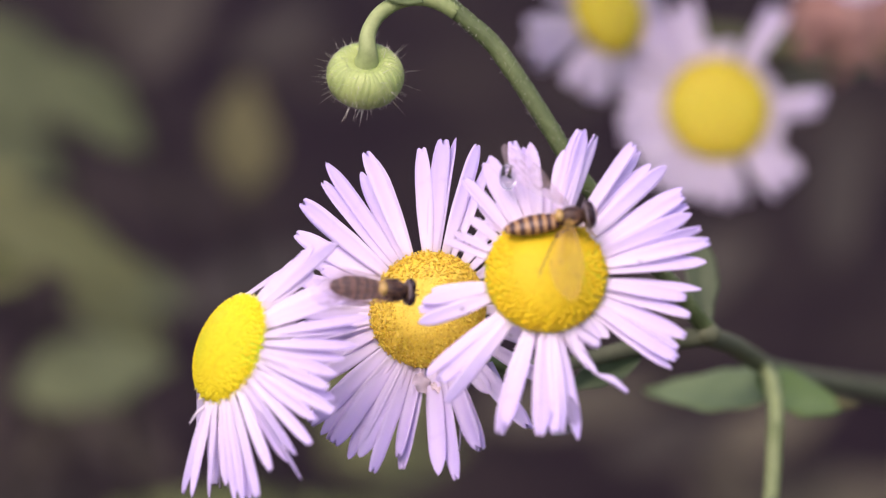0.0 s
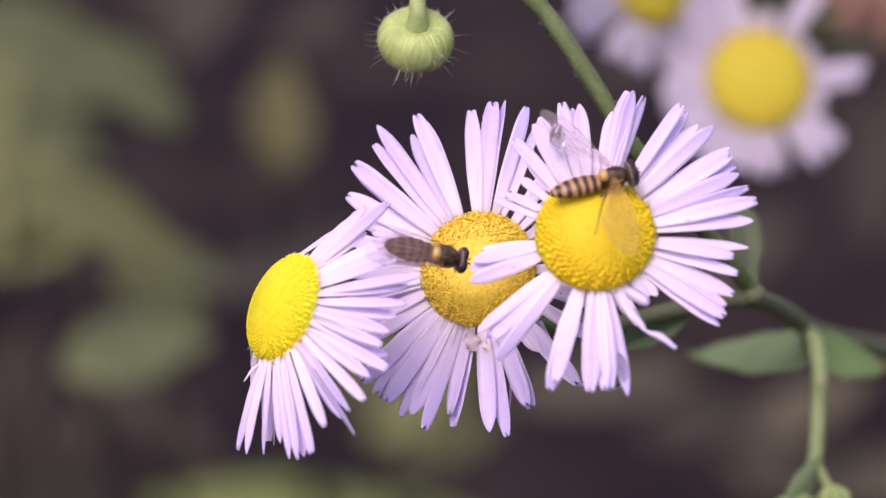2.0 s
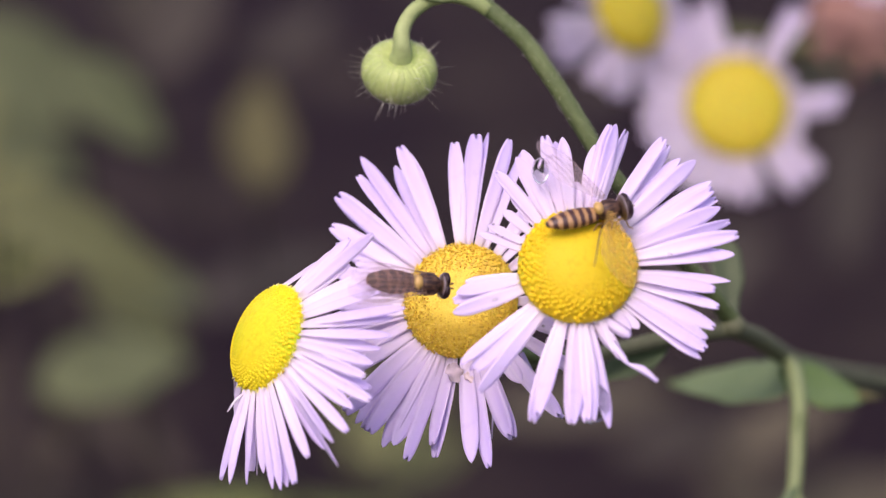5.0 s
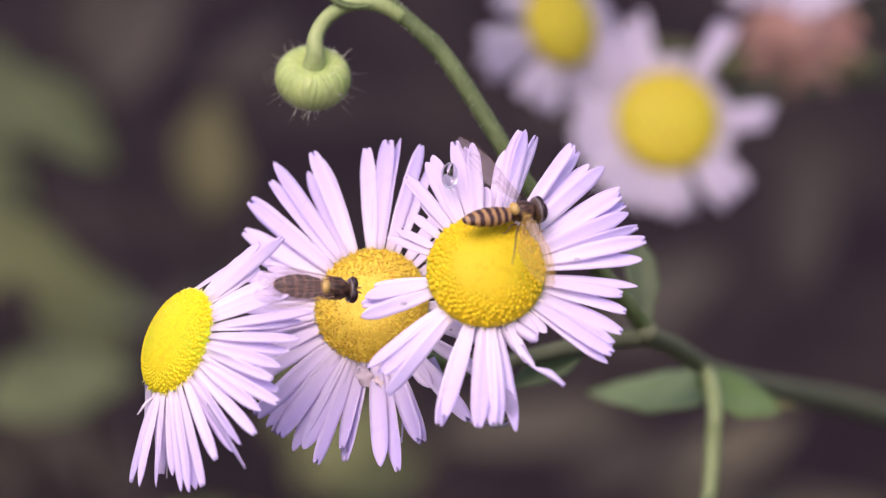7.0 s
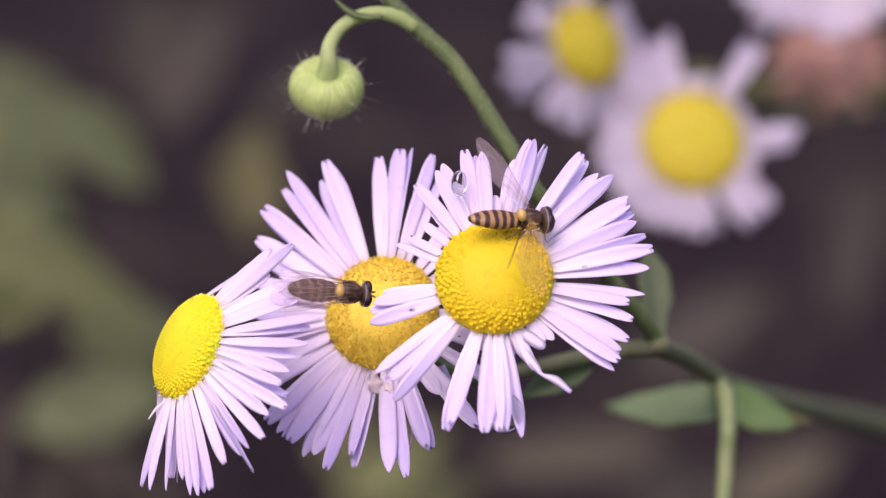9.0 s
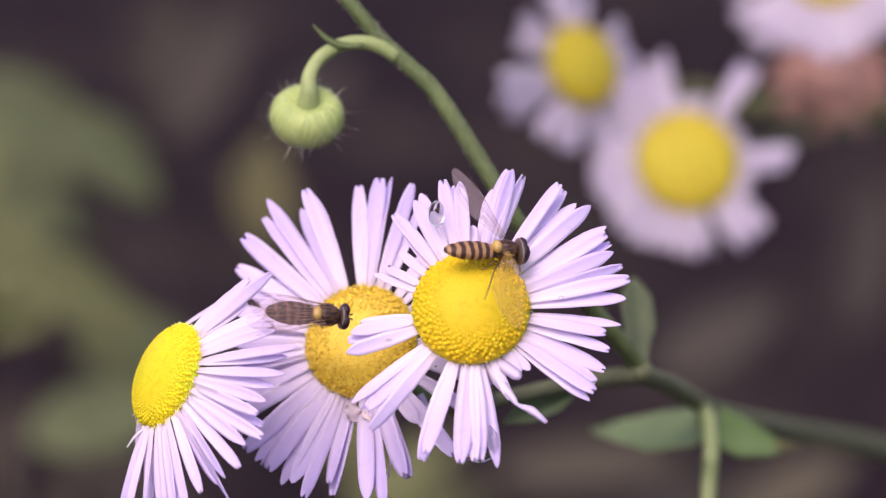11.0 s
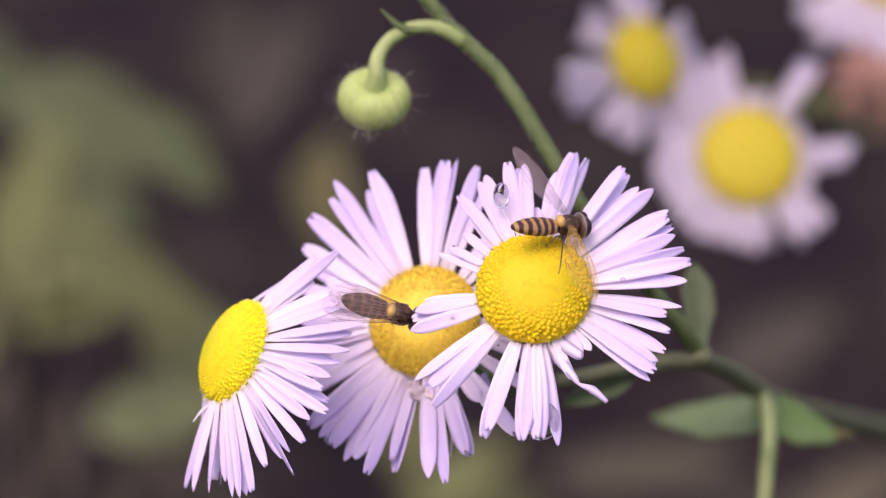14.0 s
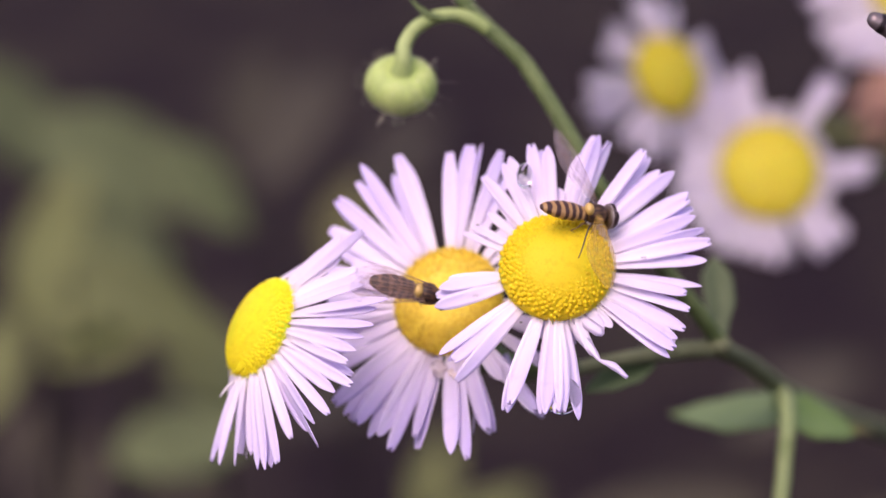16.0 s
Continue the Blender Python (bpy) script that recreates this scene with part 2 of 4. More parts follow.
LEAF = plant_material("plant_leaf", (0.105, 0.165, 0.068), (0.155, 0.225, 0.105), 0.5, 160, (1, 1, 1), 0.15)
FRESH_LEAF = plant_material("fresh_leaf", (0.105, 0.185, 0.050), (0.160, 0.255, 0.085), 0.5, 160, (1, 1, 1), 0.15)
MOSS_LEAF = plant_material("moss_leaf", (0.165, 0.225, 0.062), (0.250, 0.315, 0.102), 0.6, 14, (1, 1, 1), 0.15)
# darker copy of LEAF: the shade on one upright leaf is painted in
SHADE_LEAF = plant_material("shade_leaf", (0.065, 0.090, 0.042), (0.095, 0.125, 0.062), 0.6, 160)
# dull green, with soft shade put into the leaf colour
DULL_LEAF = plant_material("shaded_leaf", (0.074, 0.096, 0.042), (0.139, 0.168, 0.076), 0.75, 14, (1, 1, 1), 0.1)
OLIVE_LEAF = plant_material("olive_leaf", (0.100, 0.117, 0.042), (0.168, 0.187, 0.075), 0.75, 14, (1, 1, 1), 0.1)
# withered brown, darkened so that deep shade sits in the colour
BROWN_LEAF = plant_material("shaded_withered_leaf", (0.031, 0.027, 0.024), (0.060, 0.054, 0.041), 0.85, 20)
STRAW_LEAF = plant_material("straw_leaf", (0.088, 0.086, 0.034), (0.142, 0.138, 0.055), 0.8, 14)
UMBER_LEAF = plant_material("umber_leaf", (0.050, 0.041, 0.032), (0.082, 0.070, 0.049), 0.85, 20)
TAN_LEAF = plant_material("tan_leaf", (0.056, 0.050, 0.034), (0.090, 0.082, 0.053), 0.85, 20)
# purplish dark of the shaded background put into the colour, for stems
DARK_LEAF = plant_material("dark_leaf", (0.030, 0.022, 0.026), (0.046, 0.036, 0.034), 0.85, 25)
PINK = plant_material("faded_petal", (0.36, 0.185, 0.145), (0.45, 0.275, 0.22), 0.7, 120)
WITHERED = plant_material("withered_petal", (0.80, 0.66, 0.69), (0.90, 0.79, 0.84), 0.6, 300, (1, 1, 1), 0.2)
SOIL = ground_material()
WATER = water_material()


# ---- mesh helpers; all take centimetres ----
def part(name, shape, mat, parent=None, label="", smooth=True, m=None):
    """Links (vertices, faces) or a bmesh as one mesh object under parent."""
    me = bpy.data.meshes.new(name)
    if isinstance(shape, bmesh.types.BMesh):
        bmesh.ops.scale(shape, vec=(CM, CM, CM), verts=shape.verts)
        bmesh.ops.recalc_face_normals(shape, faces=shape.faces)
        shape.to_mesh(me)
        shape.free()
    else:
        me.from_pydata([tuple(c * CM for c in v) for v in shape[0]], [], shape[1])
    me.materials.append(mat)
    if smooth:
        me.polygons.foreach_set("use_smooth", [True] * len(me.polygons))
    me.update()
    ob = new(name, me)
    if parent:
        ob.parent = parent
    if m:
        ob.matrix_basis = m
    if label:
        ob["label"] = label
    return ob


def thing(name, m, label, category, group="", kind=""):
    ob = new(name)
    ob.empty_display_size = 0.002
    ob.matrix_basis = m
    return tagged(ob, label, category, group, kind)


def spline(points, n):
    """Catmull-Rom through the points, n samples to a span."""
    p = [Vector(q) for q in points]
    p = [2 * p[0] - p[1]] + p + [2 * p[-1] - p[-2]]
    out = []
    for i in range(1, len(p) - 2):
        a, b, c, d = p[i - 1:i + 3]
        for k in range(n):
            t = k / n
            out.append(0.5 * (2 * b + (c - a) * t + (2 * a - 5 * b + 4 * c - d) * t * t + (3 * b - a - 3 * c + d) * t ** 3))
    return out + [p[-2]]


def tube(points, radii, n=6, sides=12, rib=0.0, knots=0.0, seed=0):
    """A closed tube along a smooth line, with ribs and small unevenness."""
    rnd = random.Random(seed)
    line = spline(points, n)
    rr = np.interp(np.linspace(0, len(radii) - 1, len(line)), range(len(radii)), radii)
    verts, faces = [], []
    side = Vector((0, 1, 0.2)).normalized()
    for i, p in enumerate(line):
        d = (line[min(i + 1, len(line) - 1)] - line[max(i - 1, 0)]).normalized()
        side = (side - d * side.dot(d)).normalized()
        other = d.cross(side)
        for k in range(sides):
            a = 2 * math.pi * k / sides
            r = rr[i] * (1 + rib * (1 if k % 2 else -1) + knots * (rnd.random() - 0.5))
            verts.append(p + (side * math.cos(a) + other * math.sin(a)) * r)
    for i in range(len(line) - 1):
        for k in range(sides):
            a, b = i * sides + k, i * sides + (k + 1) % sides
            faces.append((a, b, b + sides, a + sides))
    for e, ring in ((0, range(sides)), (1, range((len(line) - 1) * sides, len(line) * sides))):
        verts.append(line[-e] if e else line[0])
        c = len(verts) - 1
        ring = list(ring)
        for k in range(sides):
            a, b = ring[k], ring[(k + 1) % sides]
            faces.append((a, b, c) if e else (b, a, c))
    return verts, faces


def lathe(profile, sides=24, flat=(1, 1)):
    """Turns (x, r) about the X axis; flat squeezes y and z."""
    verts, faces = [], []
    for x, r in profile:
        for k in range(sides):
            a = 2 * math.pi * k / sides
            verts.append((x, r * math.cos(a) * flat[0], r * math.sin(a) * flat[1]))
    n = len(profile)
    for i in range(n - 1):
        for k in range(sides):
            a, b = i * sides + k, i * sides + (k + 1) % sides
            faces.append((a, a + sides, b + sides, b))
    faces.append(tuple(range(sides)))
    faces.append(tuple(reversed(range((n - 1) * sides, n * sides))))
    return verts, faces


def ball(c, r, squash=(1, 1, 1), level=2):
    bm = bmesh.new()
    bmesh.ops.create_icosphere(bm, subdivisions=level, radius=r)
    for v in bm.verts:
        v.co = Vector((v.co.x * squash[0], v.co.y * squash[1], v.co.z * squash[2])) + Vector(c)
    return bm


def strap(length, width, bend=0.0, twist=0.0, cup=0.25, teeth=0.0, thick=0.007, rows=11, base=0.46, sway=0.0, wave=0.0, point=1.0, tip=0.12):
    """A petal or bract: a thin closed blade along X with a channelled face."""
    cols = 5
    tops, lows = [], []
    for i in range(rows):
        t = 1 - (1 - i / (rows - 1)) ** 1.7
        w = base + (1 - base) * min(1, t / 0.42) ** 0.8
        if t > 0.72:
            w *= 1 - (1 - tip) * ((t - 0.72) / 0.28) ** (2.2 * point)
        w = max(w, 0.05) * width / 2
        z0 = -bend * length * t * t + wave * length * math.sin(t * 7)
        a = twist * t
        y0 = sway * length * t * t
        for j in range(cols):
            s = j / (cols - 1) * 2 - 1
            y = s * w
            z = cup * w * (s * s - 0.5 * math.cos(s * math.pi * 2) * 0.5)
            x = length * t
            if i == rows - 1:
                x -= teeth * length * (abs(s) < 0.3) + 0.012 * length * abs(s)
            p = (x, y0 + y * math.cos(a) - z * math.sin(a), z0 + y * math.sin(a) + z * math.cos(a))
            tops.append(p)
            lows.append((p[0], p[1], p[2] - thick))
    verts, faces, n = tops + lows, [], rows * cols
    for i in range(rows - 1):
        for j in range(cols - 1):
            a = i * cols + j
            faces.append((a, a + cols, a + cols + 1, a + 1))
            faces.append((n + a, n + a + 1, n + a + cols + 1, n + a + cols))
        for a, b in ((i * cols, (i + 1) * cols), ((i + 2) * cols - 1, (i + 1) * cols - 1)):
            faces.append((a, n + a, n + b, b))
    for j in range(cols - 1):
        faces.append((j + 1, n + j + 1, n + j, j))
        a = (rows - 1) * cols + j
        faces.append((a, n + a, n + a + 1, a + 1))
    return verts, faces


def blade(length, width, fold=0.25, droop=0.15, sway=0.0, thick=0.02, ripple=0.03, seed=0, rows=18, belly=1.0):
    """A broad leaf along X with a sunken midrib and a wavy rim."""
    rnd = random.Random(seed)
    ph = rnd.random() * 6
    cols = 9
    tops, lows = [], []
    for i in range(rows):
        t = i / (rows - 1)
        w = width / 2 * max(0.02, math.sin(math.pi * min(1, t ** belly * 0.97 + 0.03)) ** 0.75 * (1 - 0.25 * t))
        for j in range(cols):
            s = j / (cols - 1) * 2 - 1
            y = s * w * (1 + 0.05 * math.sin(t * 19 + ph + s))
            z = fold * abs(y) - droop * length * t * t + ripple * length * 0.3 * s * s * math.sin(t * 13 + ph) + 0.012 * width * math.cos(s * 3 * math.pi + t * 20)
            p = (length * t, y + sway * length * t * t, z)
            tops.append(p)
            lows.append((p[0], p[1], p[2] - thick))
    verts, faces, n = tops + lows, [], rows * cols
    for i in range(rows - 1):
        for j in range(cols - 1):
            a = i * cols + j
            faces.append((a, a + cols, a + cols + 1, a + 1))
            faces.append((n + a, n + a + 1, n + a + cols + 1, n + a + cols))
        for a, b in ((i * cols, (i + 1) * cols), ((i + 2) * cols - 1, (i + 1) * cols - 1)):
            faces.append((a, n + a, n + b, b))
    for j in range(cols - 1):
        faces.append((j + 1, n + j + 1, n + j, j))
        a = (rows - 1) * cols + j
        faces.append((a, n + a, n + a + 1, a + 1))
    return verts, faces


def span_pose(a, b, up, roll=0.0):
    """Pose whose X runs from a to b and whose Z leans to up; points in centimetres, in one space."""
    a, b = Vector(a), Vector(b)
    x = (b - a).normalized()
    z = Vector(up) - x * Vector(up).dot(x)
    z.normalize()
    y = z.cross(x)
    m = Matrix((x, y, z)).transposed().to_4x4()
    m.translation = a * CM
    return m @ Matrix.Rotation(radians(roll), 4, "X")


# ---- ground ----
def build_ground():
    bm = bmesh.new()
    bmesh.ops.create_grid(bm, x_segments=60, y_segments=60, size=1)
    for v in bm.verts:
        r = max(abs(v.co.x), abs(v.co.y))
        k = 300 * r ** 3 + 4 * r
        v.co.x, v.co.y = v.co.x * k * 100, v.co.y * k * 100
        v.co.z = 3.0 * noise.noise(Vector((v.co.x * 0.02, v.co.y * 0.02, 0))) if r < 0.8 else 0
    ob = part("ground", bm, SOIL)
    tagged(ob, "soil with leaf litter, shade put into its dark purplish colour", "ground", kind="structure")


build_ground()


# ---- flower heads ----
def dome_point(r, a, radius, high):
    return Vector((r * math.cos(a), r * math.sin(a), high * math.sqrt(max(0, 1 - (r / radius) ** 2)) ** 1.15))


def florets(radius, high, count, size, opened, seed, sunk=0.9, spike=1.0, coarse=1):
    """Many small florets in a spiral over the dome: closed beads within, starry open ones outside."""
    rnd = random.Random(seed)
    bm = bmesh.new()
    bmesh.ops.create_icosphere(bm, subdivisions=coarse, radius=1)
    unit = [v.co.copy() for v in bm.verts]
    tris = [tuple(v.index for v in f.verts) for f in bm.faces]
    bm.free()
    verts, faces = [], []
    for i in range(count):
        q = (i + 0.5) / count
        r = radius * math.sqrt(q) * 1.0
        a = i * 2.399963 + rnd.uniform(-0.05, 0.05)
        p = dome_point(r, a, radius * 1.03, high)
        n = Vector((p.x * (high / radius) * 1.5, p.y * (high / radius) * 1.5, radius * max(0.25, 1 - q * 0.9))).normalized()
        u = n.orthogonal().normalized()
        v = n.cross(u)
        s = size * (1.15 - 0.05 * q) * rnd.uniform(0.9, 1.1)
        if q > opened and rnd.random() < 0.8:
            base = len(verts)
            h = s * rnd.uniform(0.35, 0.65)
            lean = Vector((math.cos(a), math.sin(a), 0)) * rnd.uniform(-0.1, 0.5) * s
            k5 = rnd.random() * 6
            for ring, (rr, hh) in enumerate(((0.55, -0.6), (0.62, 0.5), (0.75, 0.85))):
                for k in range(5):
                    w = k5 + k * 2 * math.pi / 5
                    verts.append(p + lean * max(0, hh) + u * math.cos(w) * rr * s + v * math.sin(w) * rr * s + n * hh * h)
            for k in range(5):
                w = k5 + (k + 0.5) * 2 * math.pi / 5
                verts.append(p + lean + u * math.cos(w) * 0.9 * spike * s + v * math.sin(w) * 0.9 * spike * s + n * h * 1.15 * spike)
            verts.append(p + lean * 0.6 + n * h * 0.6)
            for k in range(5):
                b = (k + 1) % 5
                for g in (0, 5):
                    faces.append((base + g + k, base + g + b, base + g + 5 + b, base + g + 5 + k))
                faces.append((base + 10 + k, base + 10 + b, base + 15 + k))
                faces.append((base + 10 + k, base + 20, base + 10 + b))
        else:
            base = len(verts)
            p = p - n * s * (sunk + 0.05 * (q < 0.3) - 0.42 * max(0.0, q - 0.45))
            for c in unit:
                verts.append(p + u * c.x * s + v * c.y * s + n * c.z * s * (0.75 + 0.25 * q))
            faces += [tuple(base + k for k in f) for f in tris]
    return verts, faces


def flower(center, normal, radius, high, lean, blades, width, mats, label, group, seed, count=330, size=0.017, opened=0.7, stalk=(), name="daisy_flower", sunk=0.9, spike=1.0, petal_mat=None, fringe=0, seat=0.86, rise=0.0, rolls=()):
    """A daisy head: domed disc, florets, petals (angle, length), green cup and stalk."""
    rnd = random.Random(seed)
    m = facing(*center, normal)
    top = thing(name, m, label, "flower", group)
    prof = []
    for i in range(15):
        t = i / 14
        prof.append((high * 0.985 * math.cos(t * math.pi / 2) ** 1.15 if t < 1 else 0.0, max(0.004, radius * 0.995 * math.sin(t * math.pi / 2))))
    prof.append((-0.03, radius * 0.86))
    turn = Matrix.Rotation(radians(-90), 4, "Y")
    disc = part("disc", lathe(prof, 40), mats[0], top, "domed yellow flower disc", m=turn)
    fl = part("floret", florets(radius, high, count, size, opened, seed, sunk, spike), mats[1], disc, "tightly packed yellow florets", m=turn.inverted())
    fl["kind"] = "stuff"
    for angle, length, *own in blades:
        b = own[0] + rnd.uniform(-2, 2) if own else lean + rnd.uniform(-5, 5)
        w = width * rnd.uniform(0.82, 1.15) * (0.8 if length < 0.45 else 1)
        bend = rnd.uniform(-0.015, 0.05)
        toothed = rnd.random() < 0.45
        roll = next((r for lo, hi, r in rolls if lo <= angle <= hi), 0)
        shape = strap(length - (seat - 0.80) * radius, w, bend, radians(rnd.uniform(-28, 28)), rnd.uniform(0.05, 0.35), (rnd.uniform(0.035, 0.075) if toothed else 0.0), sway=rnd.uniform(-0.03, 0.03), wave=rnd.uniform(-0.006, 0.006), point=rnd.uniform(0.8, 1.4), tip=rnd.uniform(0.34, 0.5) if toothed else rnd.uniform(0.06, 0.18))
        pm = Matrix.Rotation(radians(angle), 4, "Z") @ Matrix.Translation(Vector((radius * seat, 0, rise - 0.004 - rnd.random() * 0.030)) * CM) @ Matrix.Rotation(radians(b - degrees_of(bend)), 4, "Y") @ Matrix.Rotation(radians(roll + rnd.uniform(-26, 26) * (0.5 if roll else 1)), 4, "X")
        part("petal", shape, petal_mat or PETAL, top, m=pm)
    if fringe:
        verts, faces = [], []
        for k in range(fringe):
            a = 2 * math.pi * (k + rnd.uniform(-0.4, 0.4)) / fringe
            o, s = Vector((math.cos(a), math.sin(a), 0)), Vector((-math.sin(a), math.cos(a), 0)) * 0.0065
            p = o * radius * rnd.uniform(0.93, 0.99) + Vector((0, 0, rnd.uniform(0.0, 0.02)))
            tip = p + o * rnd.uniform(0.016, 0.040) + Vector((0, 0, rnd.uniform(-0.015, 0.030))) + s * rnd.uniform(-1.5, 1.5)
            i = len(verts)
            verts += [p + s, p - s, p + Vector((0, 0, 0.014)), tip]
            faces += [(i, i + 1, i + 3), (i + 1, i + 2, i + 3), (i + 2, i, i + 3), (i, i + 2, i + 1)]
        part("floret", (verts, faces), FRINGE, disc, "pale pointed florets round the rim", False, m=turn.inverted())["kind"] = "stuff"
    cup = [(-0.30, 0.05), (-0.27, radius * 0.5), (-0.2, radius * 0.78), (-0.12, radius * 0.9), (-0.07, radius * 0.84)]
    part("involucre", lathe(cup, 30), STEM, top, "green cup of bracts behind the petals", m=turn)
    if stalk:
        inv = m.inverted()
        pts = [Vector((0, 0, -0.28))] + [(inv @ at(*p)) / CM for p in stalk]
        part("stalk", tube(pts, [0.055, 0.05, 0.06], 8, 10, 0.05, 0.08, seed), STEM, top, "hairy green flower stalk")
    return top


def degrees_of(bend):
    return math.degrees(math.atan(bend))


YOUNG = floret_material("young_florets", (0.50, 0.48, 0.018), (0.74, 0.52, 0.016), (0.95, 0.88, 0.75), 0.0042, 0.30, 0.52)
RIPE = floret_material("ripe_florets", (0.88, 0.68, 0.105), (0.84, 0.62, 0.085), (0.72, 0.55, 0.28), 0.0042)
BRIGHT = floret_material("bright_florets", (0.46, 0.57, 0.014), (0.82, 0.68, 0.020), (0.93, 0.88, 0.7), 0.0040, 0.30, 0.52)
FRINGE = plain_material("floret_tips", (0.90, 0.84, 0.30), 0.5, 0.3, 1500, 0.12)
YELLOW = floret_material("yellow_florets", (0.64, 0.56, 0.05), (0.66, 0.54, 0.05), (0.9, 0.85, 0.7), 0.0045)
YOUNG_BED = floret_material("young_disc", (0.50, 0.48, 0.018), (0.72, 0.51, 0.016), (1, 1, 1), 0.0042, 0.30, 0.52)
RIPE_BED = floret_material("ripe_disc", (0.84, 0.64, 0.085), (0.82, 0.60, 0.07), (1, 1, 1), 0.0042)
BRIGHT_BED = floret_material("bright_disc", (0.46, 0.56, 0.014), (0.78, 0.64, 0.020), (1, 1, 1), 0.0040, 0.30, 0.52)

# petals as (angle, length); angles run anticlockwise from the flower's own level line
RIGHT_PETALS = [(4.5, 0.74), (10, 0.79), (16, 0.77), (18, 0.76), (21.5, 0.74), (26.5, 0.76), (29, 0.76), (35, 0.81), (43, 0.80), (49, 0.76), (54, 0.79), (56.5, 0.78),
    (71, 0.74), (73, 0.74), (75, 0.74), (78, 0.75), (81, 0.59), (88.5, 0.30), (95.5, 0.61), (98.5, 0.61), (102.5, 0.65), (113.5, 0.60), (116, 0.57),
    (126.5, 0.56), (129, 0.38), (140, 0.32), (153, 0.35), (160, 0.39)]
RIGHT_LOW_PETALS = [(188, 0.44), (192, 0.52), (194.5, 0.55), (202, 0.59), (220, 0.74), (223.5, 0.71), (226.5, 0.69), (232.5, 0.79), (252, 0.82), (254.5, 0.80), (265.5, 0.79),
    (268, 0.81), (271, 0.79), (274, 0.78), (279, 0.82), (292, 0.38), (306.5, 0.25), (312, 0.27), (321, 0.72), (324, 0.72), (327.5, 0.68), (335.5, 0.69),
    (343.5, 0.67), (349, 0.62), (354.5, 0.71)]
MIDDLE_PETALS = [(69, 0.82), (75, 0.87), (85, 0.89), (88, 0.87), (94, 0.82), (112, 0.81), (112.5, 0.88), (120, 0.81), (126, 0.96), (130.5, 0.87), (140.5, 0.87),
    (142, 0.87), (150.5, 0.79), (160, 0.50), (183, 0.59), (193.5, 0.68), (205, 0.62), (213.5, 0.71), (226, 0.80), (232, 0.80), (235.5, 0.80), (238, 0.80),
    (244.5, 0.83), (249, 0.79), (254.5, 0.87), (262.5, 0.72), (264.5, 0.79), (277, 0.83), (278.5, 0.85), (283, 0.89), (292.5, 0.73), (294, 0.73),
    (308, 0.42), (312.5, 0.78), (20, 0.70), (35, 0.75), (45, 0.70), (55, 0.75), (330, 0.70), (345, 0.70), (0, 0.70), (157, 0.70), (168, 0.68), (176, 0.60),
    (189, 0.62), (199, 0.66)]
LEFT_PETALS = [(26.4, 0.70, 18), (18.1, 0.88, 20), (7.7, 0.80, 20), (357.1, 0.73, 20), (350.7, 0.71, 20), (342.7, 0.83, 20), (337.3, 0.74, 20), (330.1, 0.80, 20), (319.0, 0.90, 20),
    (323.3, 0.79, 16), (312.4, 0.73, 16), (316.3, 0.72, 22), (303.5, 0.85, 14), (295.7, 0.79, 20), (294.3, 0.81, 14), (289.5, 0.78, 14), (274.9, 0.71, 12), (266.7, 0.72, 10),
    (261.2, 0.72, 10), (255.7, 0.48, 20), (52.4, 0.76, 14), (66.0, 0.59, 20), (70.0, 0.48, 22), (51.6, 0.49, 22), (62.0, 0.44, 26), (40.0, 0.60, 22), (33.0, 0.66, 24),
    (15.4, 0.77, 24), (3.5, 0.70, 26), (346.5, 0.73, 26), (279.9, 0.63, 20), (269.5, 0.63, 24), (95, 0.46, 40), (118, 0.44, 44), (140, 0.44, 46), (165, 0.42, 46), (190, 0.42, 44), (215, 0.42, 40), (236, 0.36, 26)]

CLUSTER = "flower heads of the fleabane"
right = flower((0.653, -0.720, -0.108), (0.0, -0.93, 0.37), 0.405, 0.20, -4, RIGHT_PETALS + RIGHT_LOW_PETALS, 0.104, (YOUNG_BED, YOUNG), "pale lavender fleabane daisy with domed yellow-green disc, fully open", CLUSTER, 11, 560, 0.0186, 1.1, [(0.670, -0.150, -0.230), (0.710, 0.600, -0.480), (0.800, 1.260, -0.800)], sunk=0.80, fringe=150)
middle = flower((-0.115, 0.020, -0.351), (-0.25, -0.93, 0.26), 0.41, 0.15, -3, MIDDLE_PETALS, 0.119, (RIPE_BED, RIPE), "pale lavender fleabane daisy with ripe orange-yellow disc", CLUSTER, 12, 1350, 0.0112, 0.25, [(0.006, 0.450, -0.448), (0.291, 0.900, -0.748), (0.714, 1.300, -0.822)], sunk=0.72, spike=0.7, fringe=70, rise=0.015)
left = flower((-1.436, -0.380, -0.586), (-0.77, -0.53, 0.36), 0.385, 0.17, 22, LEFT_PETALS, 0.079, (BRIGHT_BED, BRIGHT), "pale lavender fleabane daisy seen from its side, petals swept back", CLUSTER, 13, 820, 0.0140, 1.1, [(-1.104, 0.450, -0.682), (-0.543, 0.800, -0.751), (0.204, 1.200, -0.801)], sunk=0.94, fringe=230, seat=0.93, rise=0.034, rolls=((15, 45, 8), (45, 80, 24), (240, 300, -20)))


